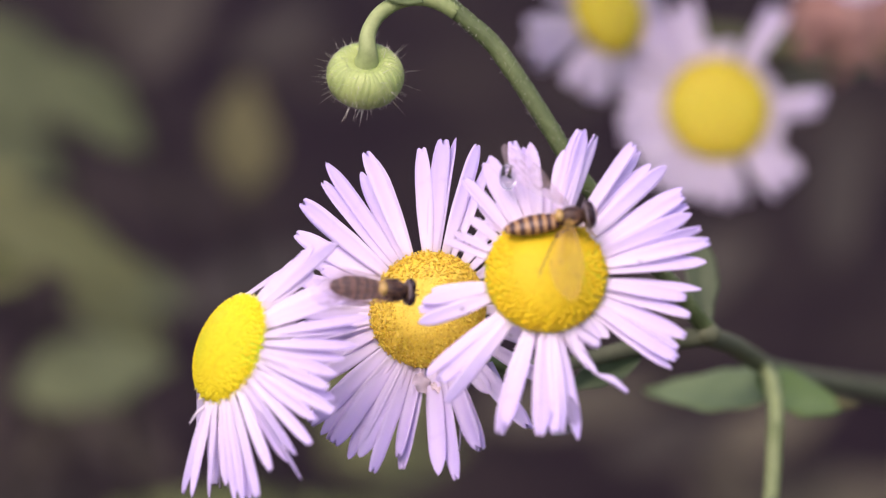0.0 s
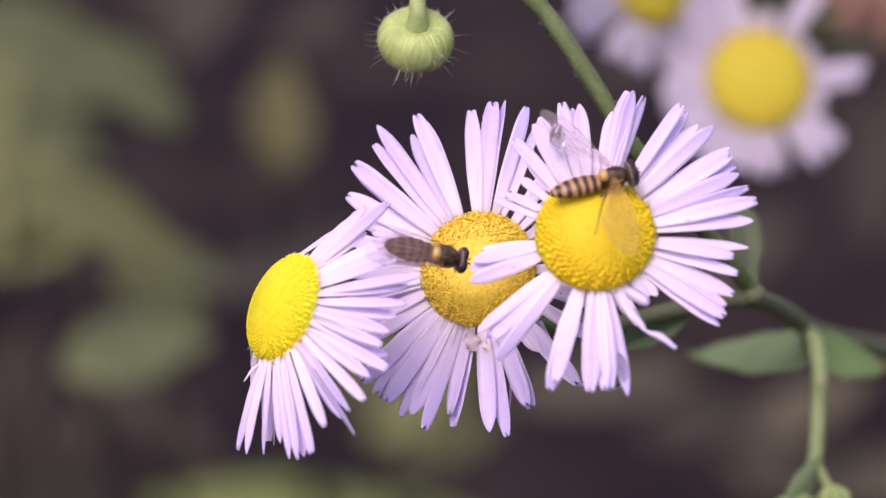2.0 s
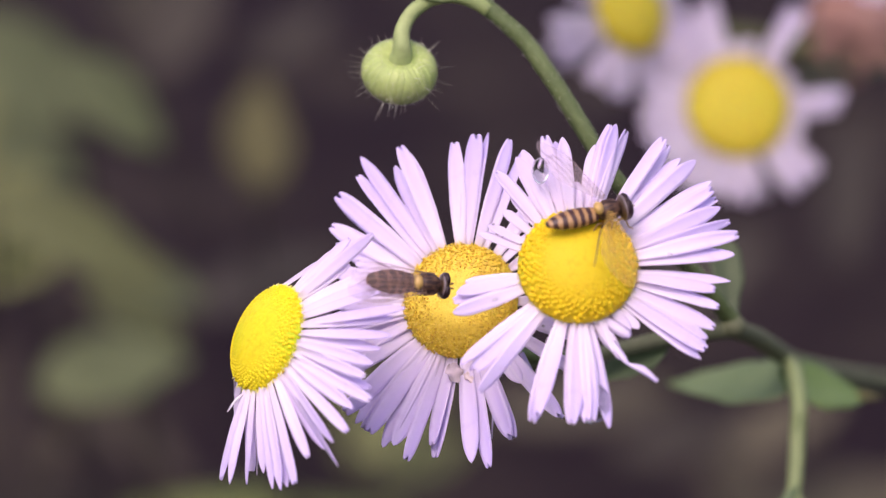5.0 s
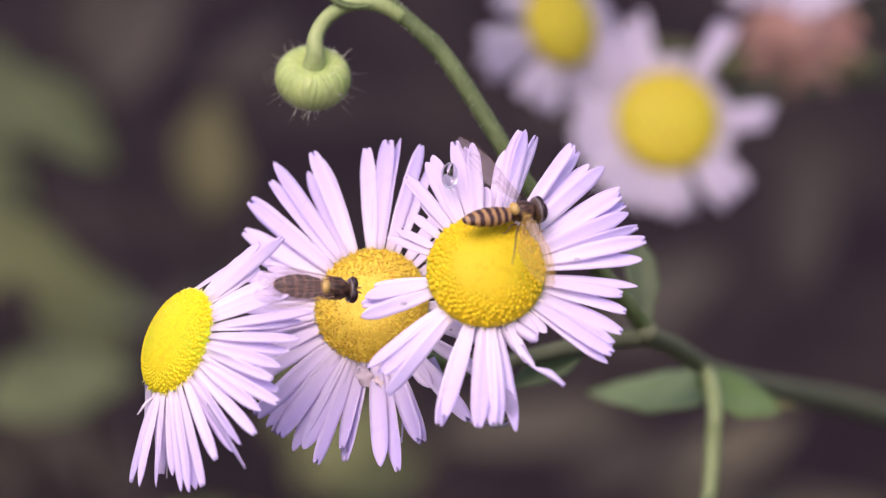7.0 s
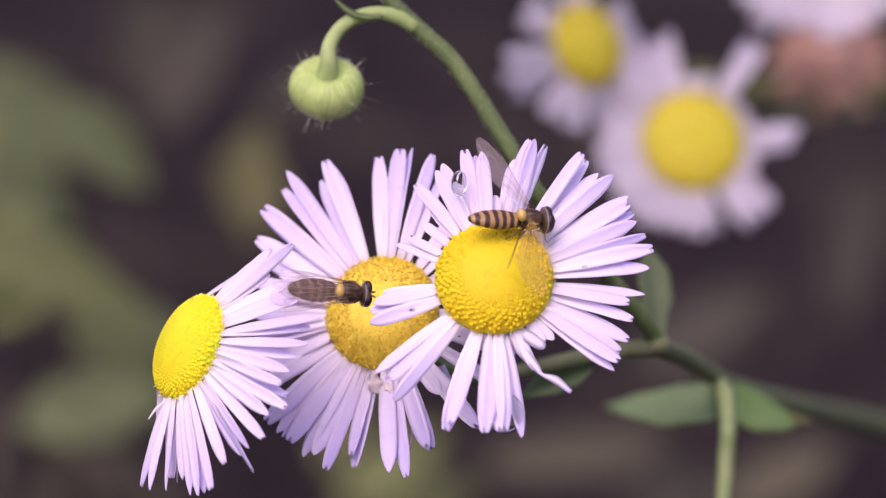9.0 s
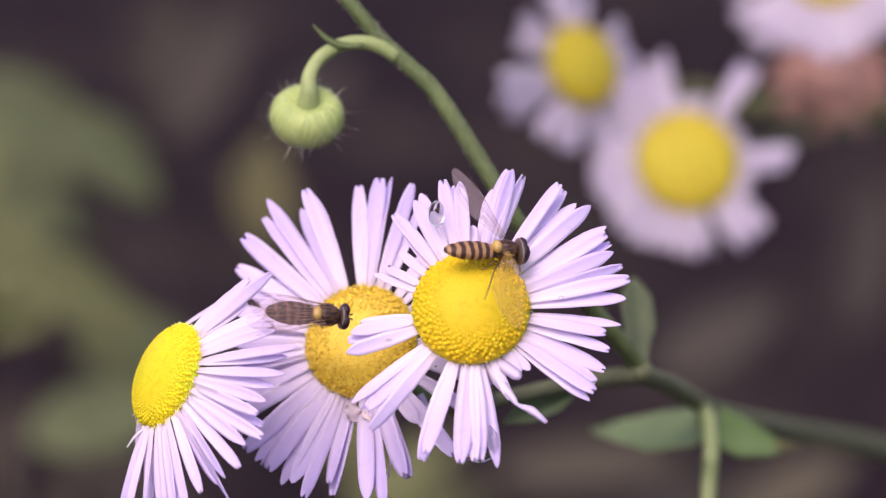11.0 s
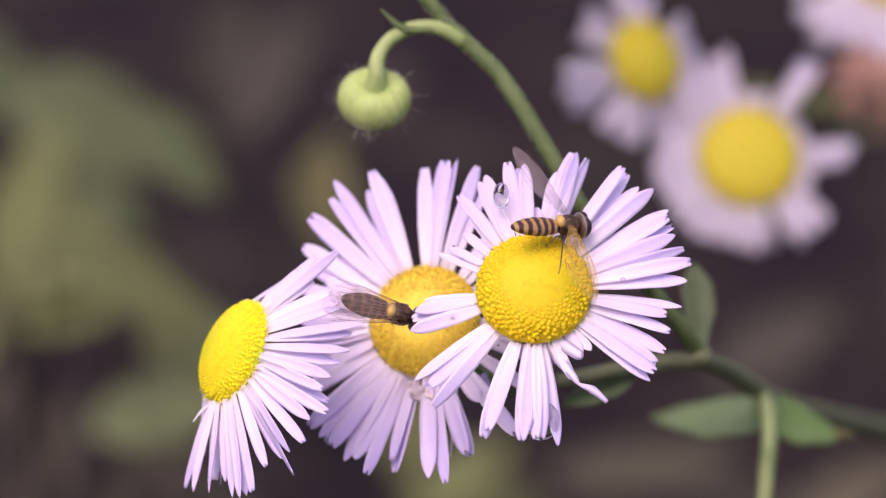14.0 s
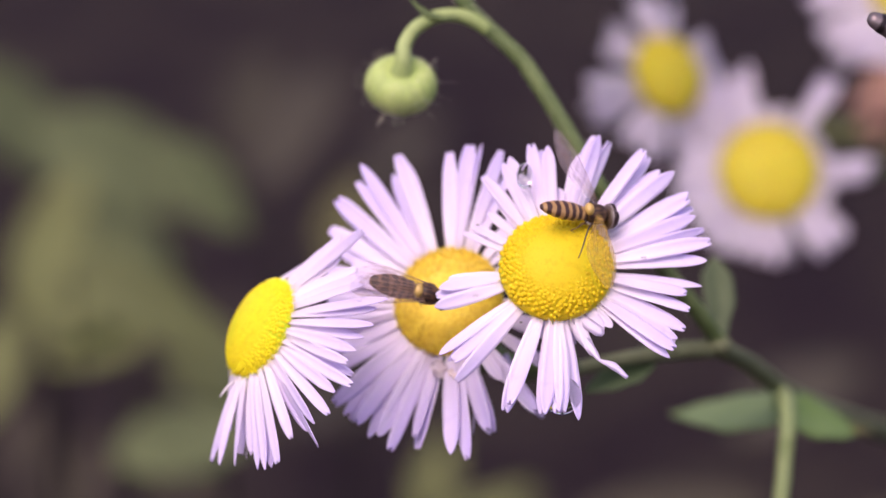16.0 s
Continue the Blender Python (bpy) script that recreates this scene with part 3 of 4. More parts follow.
def ribbon(points, widths, thick=0.008, face=(0, -1, 0.3), n=6):
    """A thin closed strip along a smooth line, for curled and nibbled petals."""
    line = spline(points, n)
    ww = np.interp(np.linspace(0, len(widths) - 1, len(line)), range(len(widths)), widths)
    verts, faces = [], []
    for i, p in enumerate(line):
        d = (line[min(i + 1, len(line) - 1)] - line[max(i - 1, 0)]).normalized()
        s = d.cross(Vector(face)).normalized()
        f = s.cross(d)
        for u, v in ((-0.5, 0), (0, 0.12), (0.5, 0), (0, -0.05)):
            verts.append(p + s * u * ww[i] + f * (v * ww[i] + (thick if v >= 0 else -thick)))
    for i in range(len(line) - 1):
        for k in range(4):
            a, c = i * 4 + k, i * 4 + (k + 1) % 4
            faces.append((a, c, c + 4, a + 4))
    faces += [(3, 2, 1, 0), tuple(len(verts) - 4 + k for k in range(4))]
    return verts, faces


def odd_petal(head, points, widths, label, mat=None):
    inv = head.matrix_basis.inverted()
    face = inv.to_3x3() @ LEAN.to_3x3() @ Vector((0, -1, 0.3))
    part("petal", ribbon([(inv @ at(*p)) / CM for p in points], widths, 0.006, face), mat or PETAL, head, label)


odd_petal(right, [(0.740, -0.800, -0.437), (0.841, -0.880, -0.590), (0.933, -0.950, -0.703), (0.972, -0.970, -0.752), (1.064, -0.980, -0.789), (1.164, -1.000, -0.869)], [0.05, 0.09, 0.05, 0.022, 0.06, 0.03], "nibbled petal with a curled tip")
odd_petal(right, [(0.791, -0.800, -0.425), (0.887, -0.860, -0.501), (0.964, -0.900, -0.553), (0.988, -0.900, -0.576)], [0.05, 0.09, 0.08, 0.03], "short petal with a nibbled edge")
odd_petal(middle, [(0.098, -0.020, -0.720), (0.121, -0.100, -0.918), (0.099, -0.120, -1.097), (0.084, -0.140, -1.301)], [0.02, 0.022, 0.016, 0.012], "thin dried petal")
odd_petal(middle, [(0.299, 0.100, -0.722), (0.389, 0.100, -0.924), (0.463, 0.080, -1.076), (0.593, 0.050, -1.171)], [0.05, 0.07, 0.065, 0.03], "petal curving outward")
def crumpled(head, a, b, wide, seed):
    inv = head.matrix_basis.inverted()
    a, b = (inv @ at(*a)) / CM, (inv @ at(*b)) / CM
    part("petal", blade((b - a).length, wide, 0.25, 0.25, 0.1, 0.004, 0.5, seed, 14), WITHERED, head, "withered pinkish petal stub", m=span_pose(a, b, inv.to_3x3() @ LEAN.to_3x3() @ Vector((0.2, -0.9, 0.3))))


odd_petal(left, [(-1.593, -0.400, -0.941), (-1.669, -0.420, -1.004), (-1.724, -0.420, -1.079)], [0.016, 0.022, 0.008], "thin dried petal")
odd_petal(left, [(-1.530, -0.360, -0.954), (-1.514, -0.340, -1.172), (-1.529, -0.340, -1.370), (-1.532, -0.340, -1.520)], [0.016, 0.02, 0.02, 0.01], "thin dried petal", WITHERED)
crumpled(middle, (-0.195, -0.140, -0.780), (-0.150, -0.190, -0.905), 0.14, 1)
crumpled(middle, (-0.100, -0.150, -0.845), (-0.045, -0.220, -0.900), 0.06, 2)


# ---- the plant that carries them ----
def build_plant():
    top = thing("fleabane_stem", LEAN, "hairy green branching fleabane stem with small lance-shaped leaves", "plant stem")
    main = [(-0.898, 0.600, 4.060), (-0.473, 0.600, 2.528), (-0.068, 0.620, 1.910), (0.112, 0.620, 1.725), (0.362, 0.620, 1.494), (0.512, 0.620, 1.288), (0.646, 0.620, 1.081), (0.789, 0.640, 0.851), (0.991, 0.700, 0.530), (1.290, 0.900, 0.180), (1.604, 1.300, -0.155), (1.979, 1.700, -0.597)]
    part("stem", tube(main, [0.048, 0.049, 0.053, 0.056, 0.061, 0.062, 0.062, 0.062, 0.061, 0.058, 0.060, 0.066], 14, 18, 0.07, 0.10, 1), STEM, top, "ribbed green stem with short hairs")
    far = (3.949, 7.000, -1.361)
    low = LEAN.inverted() @ Vector((at(*far).x + 0.30, at(*far).y + 0.10, 0.0)) / CM
    part("stem", tube([(1.958, 1.700, -0.630), (2.243, 2.500, -0.735), (2.571, 3.400, -0.932), (2.902, 4.300, -1.064), (3.330, 5.500, -1.197), far, (4.523, 8.200, -1.513), (5.388, 9.600, -1.773), (6.493, 11.000, -2.209), (7.9, 12.6, -2.75), (9.9, 14.6, -3.7), (13.5, 17.5, -6.5), (low + Vector((-12, -2, 36))), low], [0.075, 0.076, 0.080, 0.088, 0.097, 0.108, 0.12, 0.13, 0.14, 0.145, 0.15, 0.16, 0.18, 0.2], 8, 12, 0.04, 0.08, 2), DULL_STEM, top)
    part("stem", tube([(1.958, 1.700, -0.630), (1.661, 1.600, -0.655), (1.357, 1.450, -0.703), (0.929, 1.300, -0.794), (0.591, 1.200, -0.860), (0.289, 1.200, -0.880)], [0.072, 0.072, 0.066, 0.056, 0.05, 0.045], 8, 12, 0.04, 0.08, 3), DULL_STEM, top)
    part("node", ball((1.955, 1.680, -0.610), 0.10, (1.1, 1, 0.9), 3), DULL_STEM, top, "swollen joint of the stems")
    # hairs on the bent stem
    rnd = random.Random(5)
    line = spline(main, 30)
    verts, faces = [], []
    for i in range(1500):
        k = rnd.randrange(30, len(line) - 2)
        p, d = line[k], (line[k + 1] - line[k]).normalized()
        o = d.orthogonal().normalized()
        o.rotate(Matrix.Rotation(rnd.random() * 6.28, 3, d))
        q, s = p + o * 0.055, d.cross(o) * 0.0013
        tip = q + o * (rnd.uniform(0.006, 0.020) if i % 9 else rnd.uniform(0.02, 0.045)) + d * rnd.uniform(-0.015, 0.008)
        b = len(verts)
        verts += [q + s, q - s, q + d * 0.004, tip]
        faces += [(b, b + 1, b + 3), (b + 1, b + 2, b + 3), (b + 2, b, b + 3), (b, b + 2, b + 1)]
    part("hairs", (verts, faces), HAIR, top, "short pale hairs along the stem", False)["kind"] = "stuff"
    for k, (a, b, w, up, fold, droop, belly, mat) in enumerate((
            ((2.666, 3.300, -1.120), (1.717, 4.300, -1.207), 0.60, (0.0, -0.74, 0.68), 0.08, -0.03, 0.62, LEAF),
            ((2.519, 3.300, -1.093), (3.294, 3.700, -1.257), 0.58, (0.0, -0.72, 0.70), 0.08, 0.05, 0.8, FRESH_LEAF),
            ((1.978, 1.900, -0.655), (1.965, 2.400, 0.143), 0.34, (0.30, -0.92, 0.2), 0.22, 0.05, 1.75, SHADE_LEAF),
            ((1.445, 1.500, -0.759), (0.907, 1.350, -0.972), 0.27, (0.1, -0.80, 0.6), 0.2, 0.05, 1.0, LEAF))):
        d = (Vector(b) - Vector(a)).length
        part("leaf", blade(d, w, fold, droop, 0.0, 0.012, 0.02, k, belly=belly), mat, top, "green lance-shaped leaf", m=span_pose(a, b, up))
    tip = Vector((3.285, 3.700, -1.275))
    part("leaf_tip", ribbon([tip + Vector((-0.09, 0, 0.02)), tip, tip + Vector((0.10, 0.03, -0.01))], [0.10, 0.11, 0.03], 0.006, (0, -0.7, 0.7)), STRAW_LEAF, top, "dried straw-coloured leaf tip")


build_plant()


def build_bud():
    c = Vector((-0.528, 0.500, 1.270))
    top = thing("flower_bud", facing(*c, (-0.05, 0.68, -0.73), (0, 1, 0)), "nodding round pale-green flower bud with spiky hairs", "flower bud")
    # local Z points down, out of the bud's mouth; the stalk sits in a hollow on the upper side
    def skin(t, swell=1.0):
        r = 0.268 * math.sin(t) ** (0.78 if t < 1.57 else 0.95)
        z = (-0.185 if t < 1.57 else -0.20) * math.cos(t) + 0.09 * math.exp(-(r / 0.12) ** 2) * (t < 1.57)
        return r * swell, z * swell

    prof = []
    for i in range(25):
        r, z = skin(math.pi * i / 24)
        prof.append((z, max(0.004, r)))
    part("body", lathe(prof, 60), BUD_GREEN, top, m=Matrix.Rotation(radians(-90), 4, "Y"))
    rnd = random.Random(3)
    n = 38
    for k in range(n):
        a0, verts, faces = 2 * math.pi * (k + rnd.uniform(-0.2, 0.2)) / n, [], []
        rows, start, wide = 13, rnd.uniform(0.05, 0.12), rnd.uniform(0.75, 1.1)
        for i in range(rows):
            t = math.pi * (start + (0.96 - start) * i / (rows - 1))
            r, z = skin(t, 1.004)
            s = 0.0235 * wide * math.sin(t) ** 0.7 * (1 if 0 < i < rows - 1 else 0.4)
            a = a0 + 0.06 * math.sin(3 * t + k)
            for off, out in ((-1, -0.004), (-0.5, 0.003), (0.5, 0.003), (1, -0.004)):
                rr = r + out
                verts.append((rr * math.cos(a) - s * off * math.sin(a), rr * math.sin(a) + s * off * math.cos(a), z + out * (0.6 if t > 1.57 else -0.6)))
        for i in range(rows - 1):
            for j in range(3):
                b = i * 4 + j
                faces.append((b, b + 1, b + 5, b + 4))
        part("bract", (verts, faces), BUD_GREEN, top)
    verts, faces = [], []
    for k in range(1500):
        t, a = math.acos(rnd.uniform(-0.97, 0.97)), rnd.random() * 6.283
        r, z = skin(t)
        p = Vector((r * math.cos(a), r * math.sin(a), z))
        o = Vector((math.sin(t) * math.cos(a), math.sin(t) * math.sin(a), -math.cos(t)))
        long = k % 20 == 0
        s = o.orthogonal().normalized() * (0.0022 if long else 0.0012)
        w = o.cross(s).normalized() * s.length
        lean = Vector((rnd.uniform(-1, 1), rnd.uniform(-1, 1), rnd.uniform(-1, 1)))
        tip = p + o * (rnd.uniform(0.06, 0.15) if long else rnd.uniform(0.010, 0.030)) + lean * (0.03 if long else 0.010)
        b = len(verts)
        verts += [p + s, p - s, p + w, tip]
        faces += [(b, b + 1, b + 3), (b + 1, b + 2, b + 3), (b + 2, b, b + 3), (b, b + 2, b + 1)]
    part("hairs", (verts, faces), HAIR, top, "pale fuzz with longer spiky hairs", False)["kind"] = "stuff"
    inv = top.matrix_basis.inverted()
    arc = [(-0.522, 0.435, 1.335), (-0.512, 0.395, 1.390), (-0.510, 0.375, 1.455), (-0.510, 0.395, 1.535), (-0.480, 0.430, 1.620), (-0.413, 0.480, 1.707), (-0.283, 0.520, 1.785), (-0.128, 0.560, 1.806), (0.012, 0.600, 1.772), (0.112, 0.620, 1.716)]
    part("stalk", tube([(inv @ at(*p)) / CM for p in arc], [0.095, 0.074, 0.062, 0.056, 0.052, 0.052, 0.050, 0.052, 0.058, 0.060], 8, 14, 0.03, 0.05, 6), PALE_STEM, top, "pale green hooked stalk")
    sheath = [(-0.120, 0.500, 1.782), (-0.213, 0.480, 1.772), (-0.310, 0.455, 1.785), (-0.400, 0.455, 1.835), (-0.491, 0.460, 1.925)]
    face = inv.to_3x3() @ LEAN.to_3x3() @ Vector((0.2, -0.8, 0.45))
    part("bract_leaf", ribbon([(inv @ at(*p)) / CM for p in sheath], [0.03, 0.055, 0.062, 0.05, 0.012], 0.007, face), STEM, top, "narrow green bract")


def build_hanging_head():
    """A side shoot that hangs from the lower branch and forks into two small young buds."""
    top = thing("hanging_shoot", LEAN, "pale green hanging shoot with two small yellowish buds", "flower bud")
    line = [(2.576, 3.350, -0.948), (2.583, 2.950, -1.030), (2.574, 2.600, -1.266), (2.555, 2.550, -1.481), (2.537, 2.500, -1.695), (2.511, 2.450, -1.895), (2.445, 2.400, -2.064), (2.381, 2.350, -2.201)]
    part("stalk", tube(line, [0.062, 0.064, 0.061, 0.062, 0.060, 0.057, 0.057, 0.05], 8, 12, 0.05, 0.1, 8), PALE_STEM, top, "pale yellowish green stalk")
    part("stalk", tube([(2.506, 2.450, -1.930), (2.567, 2.400, -2.049), (2.620, 2.350, -2.149)], [0.05, 0.04, 0.04], 6, 10), PALE_STEM, top)
    for c, r in (((2.347, 2.300, -2.321), 0.175), ((2.634, 2.300, -2.214), 0.115)):
        bud = part("young_bud", ball(c, r, (1.05, 1, 0.9), 3), BUD_GREEN, top, "small yellowish green bud")
        for k in range(16):
            a = 2 * math.pi * k / 16
            p = Vector(c) + Vector((math.cos(a) * 0.15 * r, math.sin(a) * 0.15 * r, r * 0.93))
            q = Vector(c) + Vector((math.cos(a) * r * 1.03, math.sin(a) * r * 1.03, -0.25 * r))
            part("bract", ribbon([p, (p + q) / 2 + (Vector(((p + q) / 2)) - Vector(c)).normalized() * r * 0.33, q], [0.3 * r, 0.42 * r, 0.2 * r], 0.01, (math.cos(a), math.sin(a), 0.6), 4), PALE_STEM if k % 2 else BUD_GREEN, bud)
    a, c = Vector((2.520, 2.350, -1.887)), Vector((2.205, 2.150, -2.251))
    part("leaf", blade((c - a).length, 0.14, 0.3, 0.05, 0.0, 0.012, 0.02, 3), LEAF, top, "small narrow green leaf", m=span_pose(a, c, (-0.5, -0.8, 0.2)))


build_hanging_head()
build_bud()


# ---- blurred flowers behind ----
def lobes(groups, seed):
    rnd = random.Random(seed)
    out = []
    for a, wide, length, n in groups:
        for k in range(n):
            out.append((a + wide * ((k + 0.5) / n - 0.5) + rnd.uniform(-2, 2), length * rnd.uniform(0.9, 1.05)))
    return out


BEHIND = "flowers behind the cluster"
flower((2.914, 9.800, 1.276), (0.05, -0.97, 0.2), 0.53, 0.16, 2, lobes([(57, 8, 0.82, 4), (4, 14, 0.68, 5), (-48, 30, 0.66, 7), (-92, 36, 0.56, 7), (-150, 70, 0.58, 12), (165, 40, 0.52, 7), (122, 46, 0.74, 9), (30, 40, 0.26, 4), (-22, 30, 0.30, 4), (85, 30, 0.30, 4)], 1), 0.115, (YELLOW, YELLOW), "lavender-white daisy with broad yellow disc behind the cluster", BEHIND, 21, 200, 0.022, 0.6, [(3.522, 14.500, 1.514), (4.219, 17.000, 1.654), (5.442, 19.000, 2.040), (8.185, 25.000, 2.599)], petal_mat=SHADED_WHITE_PETAL)
flower((1.840, 9.800, 2.247), (0.55, -0.78, 0.2), 0.44, 0.16, 8, lobes([(90, 50, 0.56, 7), (150, 40, 0.48, 6), (200, 30, 0.70, 7), (245, 34, 0.56, 8), (290, 40, 0.44, 6), (330, 50, 0.48, 6), (20, 50, 0.5, 6)], 2), 0.12, (YELLOW, YELLOW), "lavender-white daisy turned aside behind the cluster", BEHIND, 22, 200, 0.022, 0.6, [(1.730, 14.500, 2.464), (1.920, 18.000, 2.479), (2.881, 21.000, 2.511), (4.535, 27.000, 2.863)], petal_mat=SHADED_WHITE_PETAL)
flower((4.486, 10.800, 3.366), (-0.2, -0.9, 0.35), 0.46, 0.15, 4, lobes([(200, 70, 0.80, 10), (270, 70, 0.66, 10), (110, 80, 0.75, 9), (340, 70, 0.66, 9), (40, 50, 0.75, 6), (235, 30, 0.66, 5)], 3), 0.14, (YELLOW, YELLOW), "lavender-white daisy high behind the cluster", BEHIND, 23, 200, 0.022, 0.6, [(5.083, 15.500, 3.500), (5.893, 18.000, 3.225), (7.225, 21.000, 2.846)], petal_mat=SHADED_WHITE_PETAL)


def wilted():
    """A faded pinkish flower head hanging behind the others."""
    rnd = random.Random(8)
    top = thing("wilted_flower", facing(*(5.046, 15.000, 2.467), (0.1, -0.8, 0.4)), "faded salmon-pink wilted flower head", "flower", BEHIND)
    part("core", ball((0, 0, 0), 0.42, (1, 1, 0.8), 3), PINK, top)
    for k in range(34):
        a = rnd.random() * 360
        m = Matrix.Rotation(radians(a), 4, "Z") @ Matrix.Translation(Vector((0.25, 0, 0)) * CM) @ Matrix.Rotation(radians(rnd.uniform(-50, 30)), 4, "Y")
        part("petal", strap(rnd.uniform(0.35, 0.6), 0.20, rnd.uniform(-0.2, 0.3), rnd.uniform(-0.8, 0.8)), PINK, top, m=m)


wilted()


# ---- leafy growth far behind ----
def undergrowth(root, leaves, mat, label, seed, size_name="background_plant"):
    """A leafy plant: a stem from the ground and leaves on it; each leaf (x, y, z, length, width, turn in the picture, tip lean)."""
    rnd = random.Random(seed)
    top = thing(size_name, LEAN, label, "plant")
    low = LEAN.inverted() @ Vector((at(*root).x, at(*root).y, 0.0)) / CM
    line = [low, (Vector(low) + Vector(root)) / 2 + Vector((rnd.uniform(-2, 2), 0, 0)), Vector(root)]
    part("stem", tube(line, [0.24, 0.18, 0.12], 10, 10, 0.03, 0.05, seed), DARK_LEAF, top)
    for k, (x, y, z, length, width, turn, tipped) in enumerate(leaves):
        d = Vector((math.cos(radians(turn)), tipped, math.sin(radians(turn)))).normalized()
        c = Vector((x, y, z)) - d * length / 2
        up = Vector((rnd.uniform(-0.3, 0.3), -0.8, 0.6))
        part("leaf", blade(length, width, 0.15, rnd.uniform(0, 0.15), rnd.uniform(-0.1, 0.1), 0.03, 0.05, seed * 31 + k), mat, top, m=span_pose(c, c + d, up))
        part("stem", tube([root, (Vector(root) + c) / 2 + Vector((0, 1.5, 0.3)), c], [0.09, 0.07, 0.05], 6, 8, 0, 0, k), DARK_LEAF, top)


undergrowth((-5.787, 52.000, -10.621), [(-7.32, 36.00, 2.68, 3.59, 2.43, -30, 0.10), (-4.92, 28.00, 1.98, 2.18, 1.36, -40, 0.10), (-7.63, 40.00, 1.39, 2.59, 1.69, -20, 0.10), (-10.17, 41.00, 3.90, 3.00, 2.08, -50, 0.10), (-4.80, 26.00, -2.09, 2.36, 1.57, 15, 0.10), (-4.22, 28.00, -0.91, 1.54, 0.91, -25, 0.10)], DULL_LEAF, "dull grey-green broad-leaved plant, soft shade put into its colour", 41)
undergrowth((-10.465, 52.000, -10.664), [(-8.26, 34.00, 1.27, 3.07, 1.74, 78, 0.10), (-4.85, 22.00, -0.15, 2.80, 1.28, -28, 0.10), (-7.06, 30.00, 0.25, 2.18, 1.52, 60, 0.10), (-4.25, 24.00, -1.16, 1.59, 0.84, -20, 0.10), (-9.25, 34.00, -1.07, 2.67, 1.44, 70, 0.10), (-6.67, 30.00, -0.59, 2.08, 1.14, 20, 0.10)], OLIVE_LEAF, "yellowish olive leaves of a tall plant", 42)
undergrowth((-2.525, 45.000, -9.582), [(-3.03, 36.00, 1.78, 1.87, 1.18, 80, 0.10), (-2.85, 38.00, 1.25, 1.43, 0.91, 62, 0.10)], STRAW_LEAF, "few brownish olive leaves on a stem", 43)
undergrowth((-6.239, 84.000, -16.198), [(-3.53, 66.00, -8.82, 8.92, 3.35, 3, 0.10), (-6.60, 68.00, -9.20, 7.20, 2.90, 10, 0.10), (-0.73, 70.00, -9.70, 5.49, 2.33, -10, 0.10)], MOSS_LEAF, "fresh green low leaves near the ground", 44)
undergrowth((10.734, 66.000, -12.493), [(6.81, 52.00, -1.33, 3.48, 2.01, 30, 0.10), (6.45, 54.00, -5.33, 3.30, 1.38, 15, 0.10), (10.91, 56.00, 0.58, 3.68, 1.70, 80, 0.10)], BROWN_LEAF, "grey-brown leaves with deep shade put into their colour", 45)
undergrowth((-11.499, 62.000, -12.116), [(-9.91, 48.00, -4.40, 3.83, 1.66, 75, 0.10), (-6.30, 50.00, -4.88, 3.13, 1.31, -30, 0.10), (-8.25, 51.00, -4.71, 2.92, 1.59, 60, 0.10), (-9.80, 50.00, -6.86, 3.95, 1.71, 20, 0.10), (-7.81, 52.00, -7.30, 3.50, 1.62, -30, 0.10), (-11.13, 50.00, -2.71, 2.10, 1.05, 80, 0.10)], UMBER_LEAF, "tan-brown withered stalks and leaves", 47)
undergrowth((10.877, 62.000, -11.915), [(8.26, 48.00, -4.63, 3.05, 1.53, 25, 0.10), (9.91, 50.00, -6.44, 3.94, 1.71, 10, 0.10), (8.04, 52.00, -6.64, 2.96, 1.48, -20, 0.10), (3.87, 50.00, -4.26, 4.60, 1.60, 4, 0.10)], TAN_LEAF, "brownish withered leaves low at the side", 49)
undergrowth((-1.973, 68.000, -12.896), [(-5.54, 56.00, 5.11, 3.67, 1.98, 60, 0.10), (-2.95, 58.00, 4.68, 2.89, 1.44, 40, 0.10), (-7.00, 58.00, 5.95, 2.90, 1.60, 80, 0.10), (-3.88, 60.00, -1.57, 4.44, 1.77, 20, 0.10), (5.98, 58.00, 4.01, 3.76, 1.73, 30, 0.10)], BROWN_LEAF, "grey-brown withered foliage, shade put into its colour", 46)
undergrowth((-0.289, 62.000, -12.015), [(-0.56, 48.00, -4.32, 2.91, 1.52, 42, 0.10), (0.19, 50.00, -5.48, 2.60, 1.43, 20, 0.10), (-1.64, 50.00, -3.42, 2.34, 1.04, 70, 0.10)], OLIVE_LEAF, "olive leaves low in the undergrowth", 48)
part("twig", tube([(2.874, 17.000, 2.353), (3.580, 17.000, 2.343), (4.427, 17.000, 2.220), (6.188, 17.000, 2.230)], [0.14, 0.16, 0.16, 0.16], 8, 10, 0, 0.1, 3), OLIVE_LEAF, thing("dry_twig", LEAN, "olive-brown dry stem behind the daisies", "twig"))


